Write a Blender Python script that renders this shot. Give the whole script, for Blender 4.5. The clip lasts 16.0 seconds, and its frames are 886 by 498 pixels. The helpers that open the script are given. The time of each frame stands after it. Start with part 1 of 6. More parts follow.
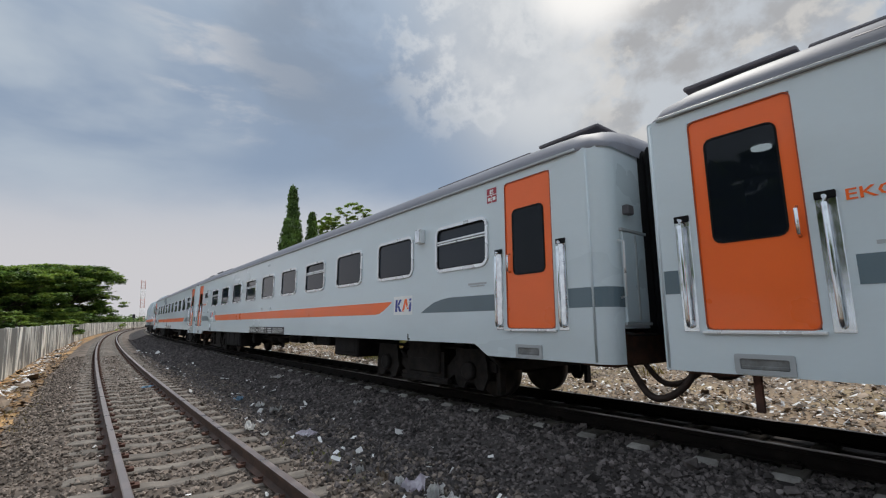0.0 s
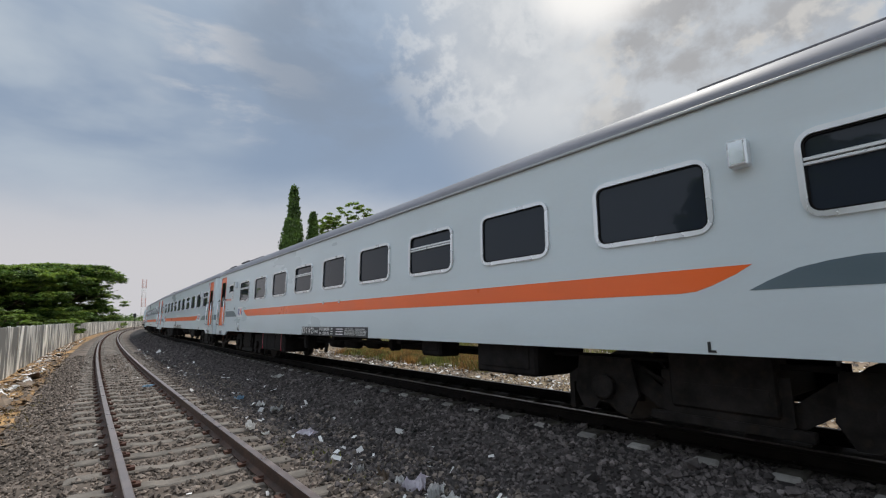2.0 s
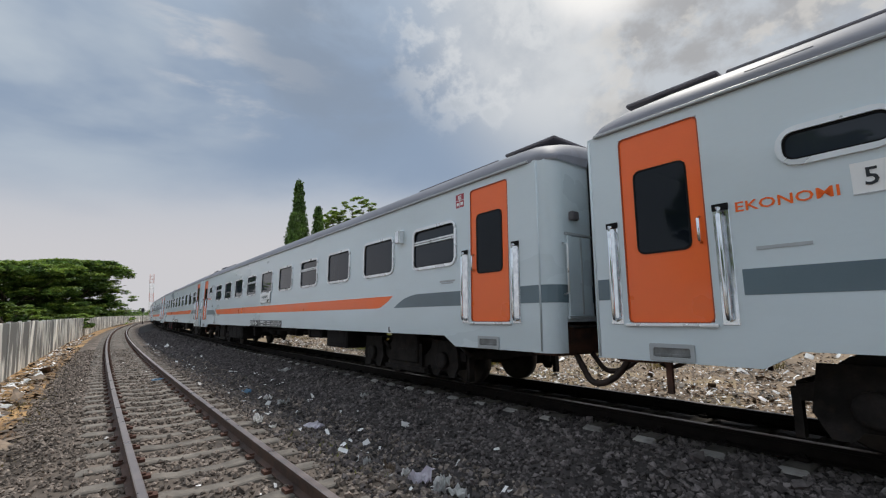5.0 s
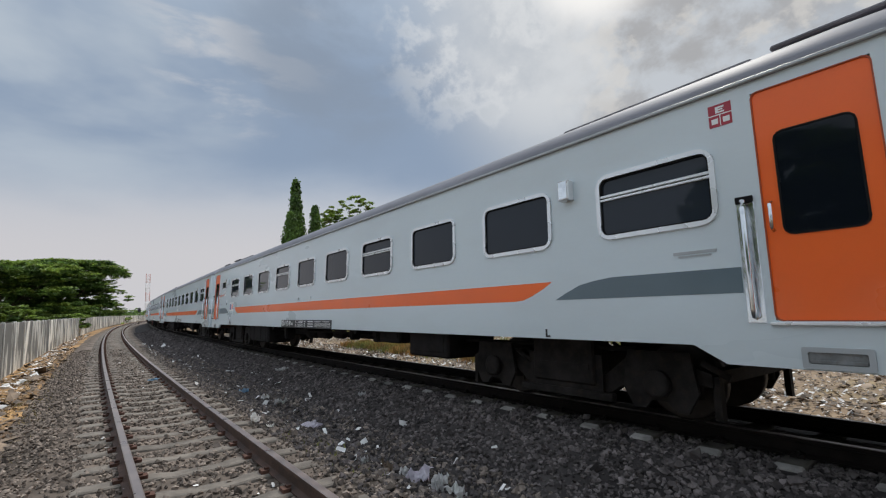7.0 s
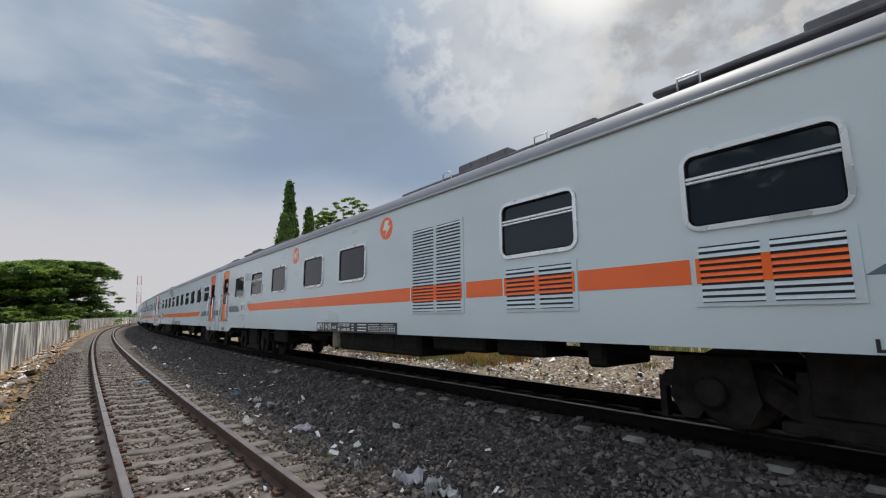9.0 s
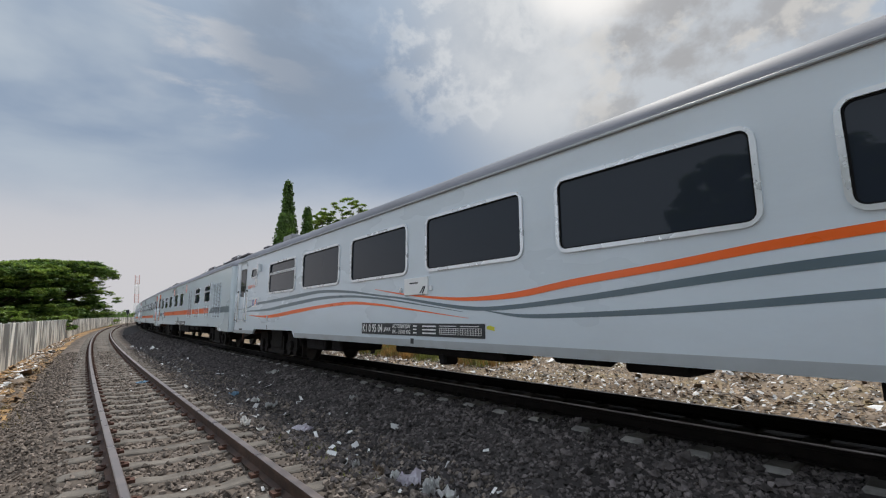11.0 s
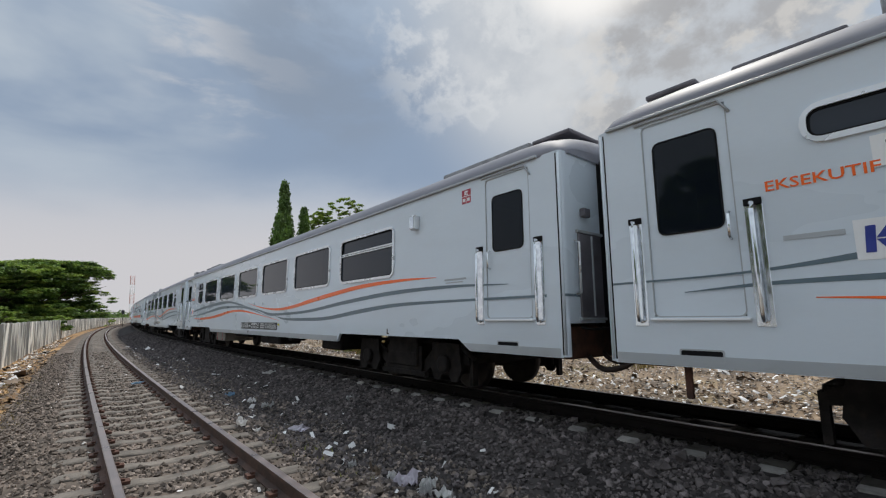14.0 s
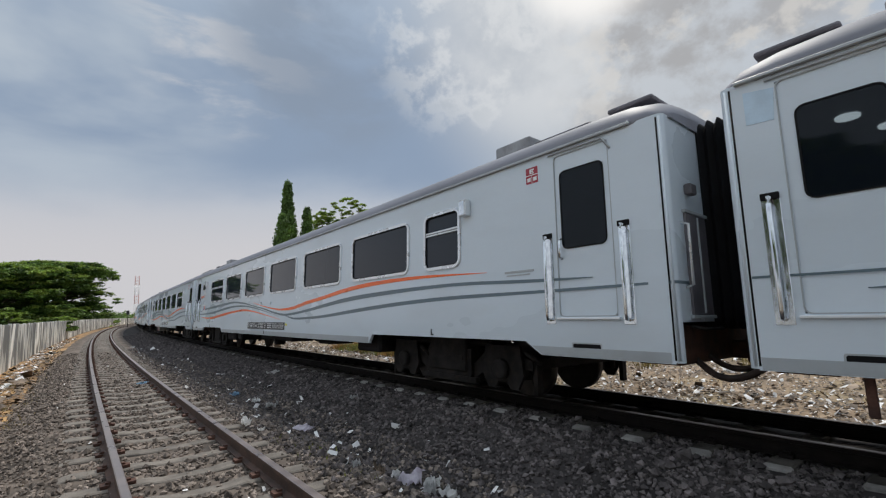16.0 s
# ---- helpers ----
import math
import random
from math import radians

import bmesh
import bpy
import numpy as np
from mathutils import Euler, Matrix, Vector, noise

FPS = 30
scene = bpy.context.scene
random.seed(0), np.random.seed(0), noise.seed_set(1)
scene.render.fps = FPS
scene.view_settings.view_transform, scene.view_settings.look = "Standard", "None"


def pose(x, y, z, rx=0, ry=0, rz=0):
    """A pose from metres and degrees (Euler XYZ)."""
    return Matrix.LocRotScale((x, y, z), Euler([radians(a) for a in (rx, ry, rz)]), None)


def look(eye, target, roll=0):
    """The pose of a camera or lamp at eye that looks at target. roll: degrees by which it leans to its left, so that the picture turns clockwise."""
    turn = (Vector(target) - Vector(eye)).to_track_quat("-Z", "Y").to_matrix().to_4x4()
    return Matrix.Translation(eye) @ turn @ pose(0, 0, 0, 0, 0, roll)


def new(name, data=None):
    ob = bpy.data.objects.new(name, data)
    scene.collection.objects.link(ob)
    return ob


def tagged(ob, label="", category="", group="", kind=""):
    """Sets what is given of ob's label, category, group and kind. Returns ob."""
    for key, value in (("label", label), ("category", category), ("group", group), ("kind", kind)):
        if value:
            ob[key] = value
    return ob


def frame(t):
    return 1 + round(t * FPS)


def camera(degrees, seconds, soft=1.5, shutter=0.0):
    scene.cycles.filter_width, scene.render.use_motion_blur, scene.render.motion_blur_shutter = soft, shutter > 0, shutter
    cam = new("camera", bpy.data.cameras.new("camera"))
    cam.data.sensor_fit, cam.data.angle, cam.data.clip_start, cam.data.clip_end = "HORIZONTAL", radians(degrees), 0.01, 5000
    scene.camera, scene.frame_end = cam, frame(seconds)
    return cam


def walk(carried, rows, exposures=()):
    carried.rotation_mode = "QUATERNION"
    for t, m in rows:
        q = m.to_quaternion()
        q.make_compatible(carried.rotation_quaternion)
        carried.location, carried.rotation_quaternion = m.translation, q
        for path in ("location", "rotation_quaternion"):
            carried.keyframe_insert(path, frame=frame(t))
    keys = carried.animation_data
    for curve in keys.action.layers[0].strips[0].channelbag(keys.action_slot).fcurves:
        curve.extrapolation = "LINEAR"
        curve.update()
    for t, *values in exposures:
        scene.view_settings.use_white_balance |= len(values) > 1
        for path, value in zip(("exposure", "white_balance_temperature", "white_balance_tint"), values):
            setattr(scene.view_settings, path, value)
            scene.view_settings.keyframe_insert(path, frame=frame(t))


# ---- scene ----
# seconds, turn to the right, tilt up, roll: a hand-held camera that stays in one spot
EYE = Vector((0, 0, 1.384))
TURNS = [(0, 39.490, 7.830, -2.420), (0.5, 39.500, 7.827, -2.451), (1, 39.490, 7.830, -2.420), (1.5, 39.469, 7.833, -2.388), (2, 39.389, 7.789, -2.331), (2.5, 39.273, 7.708, -2.268), (3, 39.164, 7.580, -2.295), (3.5, 39.036, 7.495, -2.265), (4, 38.881, 7.323, -2.364), (6.5, 38.831, 6.821, -2.626), (7, 39.065, 6.865, -2.675), (7.5, 39.318, 6.960, -2.693), (8, 39.555, 7.069, -2.665), (8.5, 39.703, 7.099, -2.647), (9, 39.838, 7.126, -2.584), (11.5, 40.040, 7.189, -2.480), (12, 40.091, 7.184, -2.532), (12.5, 40.181, 7.176, -2.535), (13, 40.315, 7.162, -2.586), (13.5, 40.424, 7.228, -2.529), (14, 40.430, 7.186, -2.497), (14.5, 40.374, 7.158, -2.545), (15, 40.265, 7.137, -2.582), (15.5, 40.116, 7.127, -2.667), (16, 40.039, 7.103, -2.732)]


def aim(turn, tilt, roll):
    a, b = radians(turn), radians(tilt)
    way = Vector((math.sin(a) * math.cos(b), math.cos(a) * math.cos(b), math.sin(b)))
    return look(EYE, EYE + way, roll)


cam = camera(90.0, 16.0, soft=1.2)
walk(cam, [(t, aim(a, b, c)) for t, a, b, c in TURNS])

# ---- the tracks' curve: a right-hand bend; off = metres to the right of the camera, s = metres along ----
RADIUS = 973.0
CANT = radians(2.95)
NEAR_OFF, FAR_OFF = 0.944, 5.40
FAR_Z = 0.065


def bend(off, s, z=0.0):
    a, r = s / RADIUS, RADIUS - off
    return Vector((RADIUS - r * math.cos(a), r * math.sin(a), z))


def bend_np(off, s):
    a, r = s / RADIUS, RADIUS - off
    return RADIUS - r * np.cos(a), r * np.sin(a)


# ---- world and sun: hazy sky, the sun veiled by cloud ----
SUN_TURN, SUN_UP = 62.0, 56.0


def direction(turn, tilt):
    a, b = radians(turn), radians(tilt)
    return Vector((math.sin(a) * math.cos(b), math.cos(a) * math.cos(b), math.sin(b)))


def build_world():
    w = bpy.data.worlds.new("sky")
    w.use_nodes = True
    scene.world = w
    nt = w.node_tree
    nt.nodes.clear()
    N, link = nt.nodes.new, nt.links.new

    def math_node(op, a, b=None, c=None, clamp=False):
        n = N("ShaderNodeMath")
        n.operation, n.use_clamp = op, clamp
        for i, v in enumerate((a, b, c)):
            if v is None:
                continue
            if isinstance(v, (int, float)):
                n.inputs[i].default_value = v
            else:
                link(v, n.inputs[i])
        return n.outputs[0]

    def mix(fac, a, b, blend="MIX"):
        n = N("ShaderNodeMix")
        n.data_type, n.blend_type = "RGBA", blend
        for sock, v in ((n.inputs[0], fac), (n.inputs[6], a), (n.inputs[7], b)):
            if isinstance(v, (int, float)):
                sock.default_value = v
            elif isinstance(v, tuple):
                sock.default_value = (*v, 1)
            else:
                link(v, sock)
        return n.outputs[2]

    geo = N("ShaderNodeTexCoord")
    way = geo.outputs["Generated"]

    def blob(turn, tilt, size, soft):
        """1 near a direction, falling to 0: a cloud bank."""
        n = N("ShaderNodeVectorMath")
        n.operation = "DOT_PRODUCT"
        link(way, n.inputs[0])
        n.inputs[1].default_value = direction(turn, tilt)
        m = N("ShaderNodeMapRange")
        m.interpolation_type = "SMOOTHERSTEP"
        link(n.outputs["Value"], m.inputs[0])
        m.inputs[1].default_value = math.cos(radians(size + soft))
        m.inputs[2].default_value = math.cos(radians(size))
        return m.outputs[0]

    def cloud(scale, detail, rough, stretch=2.0, seed=0.0, distort=0.0):
        mp = N("ShaderNodeMapping")
        link(way, mp.inputs[0])
        mp.inputs["Location"].default_value = (seed, seed * 0.7, seed * 0.3)
        mp.inputs["Scale"].default_value = (1, 1, stretch)
        n = N("ShaderNodeTexNoise")
        link(mp.outputs[0], n.inputs["Vector"])
        n.inputs["Scale"].default_value, n.inputs["Detail"].default_value = scale, detail
        n.inputs["Roughness"].default_value, n.inputs["Distortion"].default_value = rough, distort
        return n.outputs["Fac"]

    def ramp(v, lo, hi):
        m = N("ShaderNodeMapRange")
        m.interpolation_type = "SMOOTHSTEP"
        link(v, m.inputs[0])
        m.inputs[1].default_value, m.inputs[2].default_value = lo, hi
        return m.outputs[0]

    sky = N("ShaderNodeTexSky")
    sky.sky_type, sky.sun_disc = "NISHITA", False
    sky.sun_elevation, sky.sun_rotation = radians(SUN_UP), radians(SUN_TURN)
    sky.air_density, sky.dust_density = 1.2, 2.0
    sep = N("ShaderNodeSeparateXYZ")
    link(way, sep.inputs[0])
    up = sep.outputs[2]
    def layer(col, strength, mask, color):
        return mix(math_node("MULTIPLY", mask, strength), col, color)

    def both(a, b):
        return math_node("MULTIPLY", a, b)

    base = mix(0.9, sky.outputs[0], (4.4, 5.4, 6.7))          # thin high haze over the blue
    low = ramp(up, 0.36, 0.10)                                # pale haze low down
    col = layer(base, 0.9, low, (7.3, 7.1, 7.3))
    # broad grey-blue cloud bank, its lower edge ragged
    soft = cloud(1.7, 7, 0.55, 2.4, 3.1, 0.2)
    edge = math_node("ADD", up, math_node("MULTIPLY", math_node("SUBTRACT", soft, 0.5), 0.22))
    band = both(ramp(edge, 0.20, 0.33), ramp(up, 0.64, 0.44))
    col = layer(col, 0.9, both(band, blob(10, 22, 24, 30)), (2.95, 3.85, 5.3))
    # lighter veil high up, with soft streaks below it
    col = layer(col, 0.8, both(ramp(cloud(2.4, 5, 0.5, 2.6, 7.7, 0.2), 0.32, 0.62), blob(-3, 31, 6, 17)), (6.0, 6.7, 7.4))
    col = layer(col, 0.65, both(ramp(cloud(4.2, 8, 0.55, 3.4, 5.2, 0.25), 0.47, 0.62), blob(14, 30, 3, 9)), (7.0, 7.1, 7.4))
    # dark heart of the cloud
    col = layer(col, 0.75, both(ramp(cloud(3.4, 9, 0.55, 1.6, 2.2, 0.2), 0.36, 0.56), blob(26, 31, 4, 11)), (2.9, 3.55, 4.55))
    # brighter veil round the sun, falling away in beams
    col = layer(col, 0.75, blob(SUN_TURN + 2, 33, 2, 27), (6.9, 7.1, 7.3))
    # silver-rimmed puffs
    fine = cloud(8.5, 14, 0.60, 1.15, 2.9, 0.12)
    lump = math_node("ADD", fine, math_node("MULTIPLY", blob(46, 32.5, 0, 13), 0.09))
    col = layer(col, 0.56, both(ramp(lump, 0.53, 0.65), blob(46, 32.5, 2, 13)), (8.5, 8.7, 8.9))
    col = layer(col, 0.55, both(ramp(fine, 0.56, 0.66), blob(45, 32, 4, 8)), (4.4, 5.0, 5.7))
    # grey-brown cloud beyond the sun, broken by lit patches
    col = layer(col, 0.85, both(ramp(cloud(6.5, 14, 0.60, 1.3, 1.3, 0.12), 0.42, 0.60), blob(71, 27, 4, 13)), (4.5, 4.5, 4.6))
    col = layer(col, 0.7, both(ramp(cloud(9.0, 13, 0.6, 1.3, 9.3, 0.12), 0.50, 0.62), blob(76, 28, 8, 16)), (7.6, 7.4, 7.1))
    col = layer(col, 0.6, both(ramp(cloud(4.6, 10, 0.58, 1.2, 6.1), 0.36, 0.60), blob(54.5, 31.5, 0, 15)), (8.3, 8.5, 8.7))
    col = layer(col, 0.9, blob(SUN_TURN - 0.3, 38, 0.3, 8.5), (12.0, 11.7, 11.3))
    # unseen thin bright cloud overhead round the veiled sun, added to light the ground
    col = layer(col, 0.9, ramp(up, 0.68, 0.90), (8.5, 8.8, 9.2))
    # front-lit white cloud away from the sun, mostly unseen, added to light the train
    back = math_node("MULTIPLY", blob(SUN_TURN + 180, 45, 35, 60), ramp(cloud(1.6, 5, 0.5, 1.6, 4.4), 0.25, 0.5))
    col = mix(back, col, (8.0, 9.0, 10.2))
    bg = N("ShaderNodeBackground")
    link(col, bg.inputs[0])
    bg.inputs[1].default_value = 0.085
    out = N("ShaderNodeOutputWorld")
    link(bg.outputs[0], out.inputs[0])


build_world()
sun = new("sun", bpy.data.lights.new("sun", "SUN"))
sun.data.energy, sun.data.angle, sun.data.color = 2.5, radians(11), (1.0, 0.95, 0.87)
sun.matrix_world = look(direction(SUN_TURN, SUN_UP) * 100, (0, 0, 0))
scene.view_settings.exposure = 0.0


# ---- materials ----
def material(name, color, rough=0.6, metal=0.0, vary=0.12, scale=3.0, fine=60.0, bump=0.15, tint=None, dirt=0.0, dirt_color=(0.09, 0.07, 0.05),
             per="", coat=0.0, stretch=(1, 1, 1), spread=0.35, dirt_at=(0.52, 0.72), gloss=0.5):
    """A surface with broad and fine variation; per='object' or 'island' varies pieces one by one."""
    m = bpy.data.materials.new(name)
    m.use_nodes = True
    nt = m.node_tree
    N, link = nt.nodes.new, nt.links.new
    bsdf = nt.nodes["Principled BSDF"]
    tex = N("ShaderNodeTexCoord")
    mp = N("ShaderNodeMapping")
    if per == "object":                          # each piece cuts another stretch of the pattern
        info, add = N("ShaderNodeObjectInfo"), N("ShaderNodeVectorMath")
        link(tex.outputs["Object"], add.inputs[0])
        link(info.outputs["Location"], add.inputs[1])
        link(add.outputs[0], mp.inputs[0])
    else:
        link(tex.outputs["Object"], mp.inputs[0])
    mp.inputs["Scale"].default_value = stretch

    def noise_at(sc, det=4):
        n = N("ShaderNodeTexNoise")
        link(mp.outputs[0], n.inputs["Vector"])
        n.inputs["Scale"].default_value, n.inputs["Detail"].default_value = sc, det
        return n.outputs["Fac"]

    def mixc(fac, a, b, blend="MIX"):
        n = N("ShaderNodeMix")
        n.data_type, n.blend_type = "RGBA", blend
        for sock, v in ((n.inputs[0], fac), (n.inputs[6], a), (n.inputs[7], b)):
            if isinstance(v, (int, float)):
                sock.default_value = v
            elif isinstance(v, tuple):
                sock.default_value = (*v, 1)
            else:
                link(v, sock)
        return n.outputs[2]

    def span(v, a, b, lo=0.0, hi=1.0):
        n = N("ShaderNodeMapRange")
        link(v, n.inputs[0])
        for i, x in enumerate((a, b, lo, hi)):
            n.inputs[i + 1].default_value = x
        return n.outputs[0]

    broad, small = noise_at(scale), noise_at(fine, 3)
    dark = tuple(c * (1 - vary * 1.6) for c in color)
    light = tuple(min(1, c * (1 + vary)) for c in (tint or color))
    col = mixc(span(broad, 0.35, 0.65), dark, light)
    col = mixc(span(small, 0.3, 0.7, 0, vary), col, tuple(c * 0.5 for c in color))
    if per:
        src = N("ShaderNodeObjectInfo").outputs["Random"] if per == "object" else N("ShaderNodeNewGeometry").outputs["Random Per Island"]
        g = N("ShaderNodeCombineColor")
        v = span(src, 0, 1, 1 - spread, 1 + spread)
        for i in range(3):
            link(v, g.inputs[i])
        col = mixc(1.0, col, g.outputs[0], "MULTIPLY")
    if dirt:
        col = mixc(span(noise_at(scale * 2.3, 6), *dirt_at, 0, dirt), col, dirt_color)
    link(col, bsdf.inputs["Base Color"])
    link(span(broad, 0.3, 0.7, max(0, rough - 0.08), min(1, rough + 0.08)), bsdf.inputs["Roughness"])
    bsdf.inputs["Metallic"].default_value = metal
    bsdf.inputs["Specular IOR Level"].default_value = gloss
    bsdf.inputs["Coat Weight"].default_value = coat
    bsdf.inputs["Coat Roughness"].default_value = 0.08
    if bump:
        b = N("ShaderNodeBump")
        b.inputs["Strength"].default_value, b.inputs["Distance"].default_value = bump, 0.01
        link(small, b.inputs["Height"])
        link(b.outputs[0], bsdf.inputs["Normal"])
    return m


M = {}
M["white_paint"] = material("white_paint", (0.645, 0.73, 0.775), 0.32, vary=0.03, scale=0.9, fine=40, bump=0.015, coat=0.25, dirt=0.10, dirt_color=(0.42, 0.42, 0.40), stretch=(1, 0.35, 1))
M["silver_paint"] = material("silver_paint", (0.66, 0.735, 0.80), 0.3, vary=0.03, scale=0.9, fine=40, bump=0.015, coat=0.3, dirt=0.12, dirt_color=(0.42, 0.42, 0.41), stretch=(1, 0.35, 1))
M["skirt_paint"] = material("skirt_paint", (0.42, 0.45, 0.47), 0.4, vary=0.05, scale=1.4, bump=0.02, dirt=0.25, dirt_color=(0.25, 0.23, 0.2))
M["roof_paint"] = material("roof_paint", (0.27, 0.275, 0.31), 0.55, vary=0.10, scale=1.3, fine=30, bump=0.03, dirt=0.35, dirt_color=(0.17, 0.16, 0.155), stretch=(1, 0.3, 1), gloss=0.12)
M["orange_paint"] = material("orange_paint", (0.98, 0.150, 0.012), 0.35, vary=0.03, scale=1.2, bump=0.01, coat=0.2)
M["orange_joint"] = material("orange_joint", (0.42, 0.075, 0.02), 0.6, vary=0.1, bump=0.02)
M["amber_paint"] = material("amber_paint", (0.92, 0.22, 0.012), 0.35, vary=0.05, scale=1.2, bump=0.01, coat=0.2)
M["slate_paint"] = material("slate_paint", (0.115, 0.165, 0.195), 0.35, vary=0.06, scale=1.2, bump=0.01, coat=0.2)
M["red_paint"] = material("red_paint", (0.42, 0.035, 0.06), 0.4, vary=0.08, bump=0.01)
M["blue_paint"] = material("blue_paint", (0.03, 0.05, 0.30), 0.4, vary=0.05, bump=0.01)
M["label_white"] = material("label_white", (0.86, 0.87, 0.87), 0.4, vary=0.03, bump=0.01)
M["label_black"] = material("label_black", (0.018, 0.022, 0.028), 0.4, vary=0.1, bump=0.01)
M["pale_film"] = material("pale_film", (0.60, 0.76, 0.90), 0.25, vary=0.08, scale=4, bump=0.02)
M["yellow_paint"] = material("yellow_paint", (0.65, 0.62, 0.05), 0.5, vary=0.1, bump=0.01)
M["frame_alu"] = material("frame_alu", (0.78, 0.80, 0.82), 0.3, metal=0.55, vary=0.05, bump=0.02)
M["chrome"] = material("chrome", (0.72, 0.74, 0.76), 0.16, metal=1.0, vary=0.1, scale=9, bump=0.03)
M["rubber"] = material("rubber", (0.012, 0.012, 0.013), 0.75, vary=0.2, bump=0.1, gloss=0.12)
M["underframe"] = material("underframe", (0.020, 0.018, 0.018), 0.75, vary=0.35, scale=4, bump=0.3, dirt=0.4, dirt_color=(0.03, 0.025, 0.02), gloss=0.12)
M["bogie_steel"] = material("bogie_steel", (0.026, 0.023, 0.022), 0.7, vary=0.35, scale=5, bump=0.4, dirt=0.5, dirt_color=(0.04, 0.03, 0.022), gloss=0.12)
M["wheel_steel"] = material("wheel_steel", (0.05, 0.042, 0.038), 0.5, metal=0.5, vary=0.3, scale=6)
M["tank_paint"] = material("tank_paint", (0.30, 0.27, 0.23), 0.6, vary=0.2, scale=3, dirt=0.6)
M["hose_rubber"] = material("hose_rubber", (0.045, 0.028, 0.022), 0.7, vary=0.3, scale=7, bump=0.3)
M["rust"] = material("rust", (0.10, 0.045, 0.03), 0.8, vary=0.35, scale=8, bump=0.4)
M["rail_side"] = material("rail_side", (0.095, 0.055, 0.042), 0.75, vary=0.3, scale=5, fine=90, bump=0.35)
# darker rails under the train: its shade put into their colour
M["rail_shaded"] = material("rail_shaded", (0.014, 0.011, 0.010), 0.8, vary=0.3, scale=5, fine=90, bump=0.35, gloss=0.15)
M["rail_head_shaded"] = material("rail_head_shaded", (0.16, 0.14, 0.135), 0.4, metal=0.7, vary=0.2, scale=4, bump=0.05)
M["rail_head"] = material("rail_head", (0.36, 0.30, 0.28), 0.33, metal=0.75, vary=0.15, scale=4, bump=0.05)
M["concrete_sleeper"] = material("concrete_sleeper", (0.215, 0.19, 0.165), 0.9, vary=0.22, scale=5, fine=70, bump=0.4, per="object", spread=0.15, dirt=0.5, dirt_color=(0.10, 0.085, 0.07))
# darker copy of the sleeper concrete, with the train's shade painted in
M["shaded_sleeper"] = material("shaded_sleeper", (0.125, 0.113, 0.10), 0.9, vary=0.3, scale=5, fine=70, bump=0.4, per="object", spread=0.2, dirt=0.6, dirt_color=(0.04, 0.035, 0.03), gloss=0.25)
M["step_steel"] = material("step_steel", (0.22, 0.23, 0.235), 0.5, metal=0.3, vary=0.2, scale=9, bump=0.1, dirt=0.4)
M["housing_paint"] = material("housing_paint", (0.33, 0.335, 0.35), 0.55, vary=0.15, scale=3, bump=0.06, dirt=0.4)
M["roof_plate"] = material("roof_plate", (0.15, 0.14, 0.155), 0.55, vary=0.2, scale=3, bump=0.1)
M["old_ballast"] = material("old_ballast", (0.19, 0.155, 0.13), 0.95, vary=0.4, scale=1.5, fine=26, bump=1.0, gloss=0.25)
M["new_ballast"] = material("new_ballast", (0.06, 0.053, 0.052), 0.95, vary=0.4, scale=1.5, fine=26, bump=1.0, gloss=0.25)
M["old_stones"] = material("old_stones", (0.225, 0.187, 0.16), 0.92, vary=0.3, scale=9, fine=120, bump=0.3, per="island", spread=0.6, gloss=0.25)
M["new_stones"] = material("new_stones", (0.128, 0.112, 0.110), 0.9, vary=0.3, scale=9, fine=120, bump=0.3, per="island", spread=0.65, gloss=0.25)


def glass_pane(name, color, rough=0.03):
    m = bpy.data.materials.new(name)
    m.use_nodes = True
    b = m.node_tree.nodes["Principled BSDF"]
    b.inputs["Base Color"].default_value = (*color, 1)
    b.inputs["Roughness"].default_value = rough
    b.inputs["IOR"].default_value = 1.33
    return m


M["tinted_glass"] = glass_pane("tinted_glass", (0.026, 0.033, 0.045))


def door_glass(name):
    """Dark tinted glass: mirrors the surroundings, and lets a quarter of the light through."""
    m = glass_pane(name, (0.010, 0.014, 0.020))
    nt = m.node_tree
    b = nt.nodes["Principled BSDF"]
    tr, mx = nt.nodes.new("ShaderNodeBsdfTransparent"), nt.nodes.new("ShaderNodeMixShader")
    tr.inputs[0].default_value = (0.50, 0.56, 0.60, 1)
    mx.inputs[0].default_value = 0.30
    nt.links.new(b.outputs[0], mx.inputs[1])
    nt.links.new(tr.outputs[0], mx.inputs[2])
    nt.links.new(mx.outputs[0], nt.nodes["Material Output"].inputs[0])
    return m


def glow(name, color, strength):
    m = bpy.data.materials.new(name)
    m.use_nodes = True
    b = m.node_tree.nodes["Principled BSDF"]
    b.inputs["Base Color"].default_value = (*color, 1)
    b.inputs["Emission Color"].default_value = (*color, 1)
    b.inputs["Emission Strength"].default_value = strength
    return m


M["door_glass"] = door_glass("door_glass")
M["lamp_glow"] = glow("lamp_glow", (1.0, 0.97, 0.92), 9.0)
M["vestibule_panel"] = material("vestibule_panel", (0.05, 0.052, 0.055), 0.6, vary=0.15, scale=3, bump=0.05)


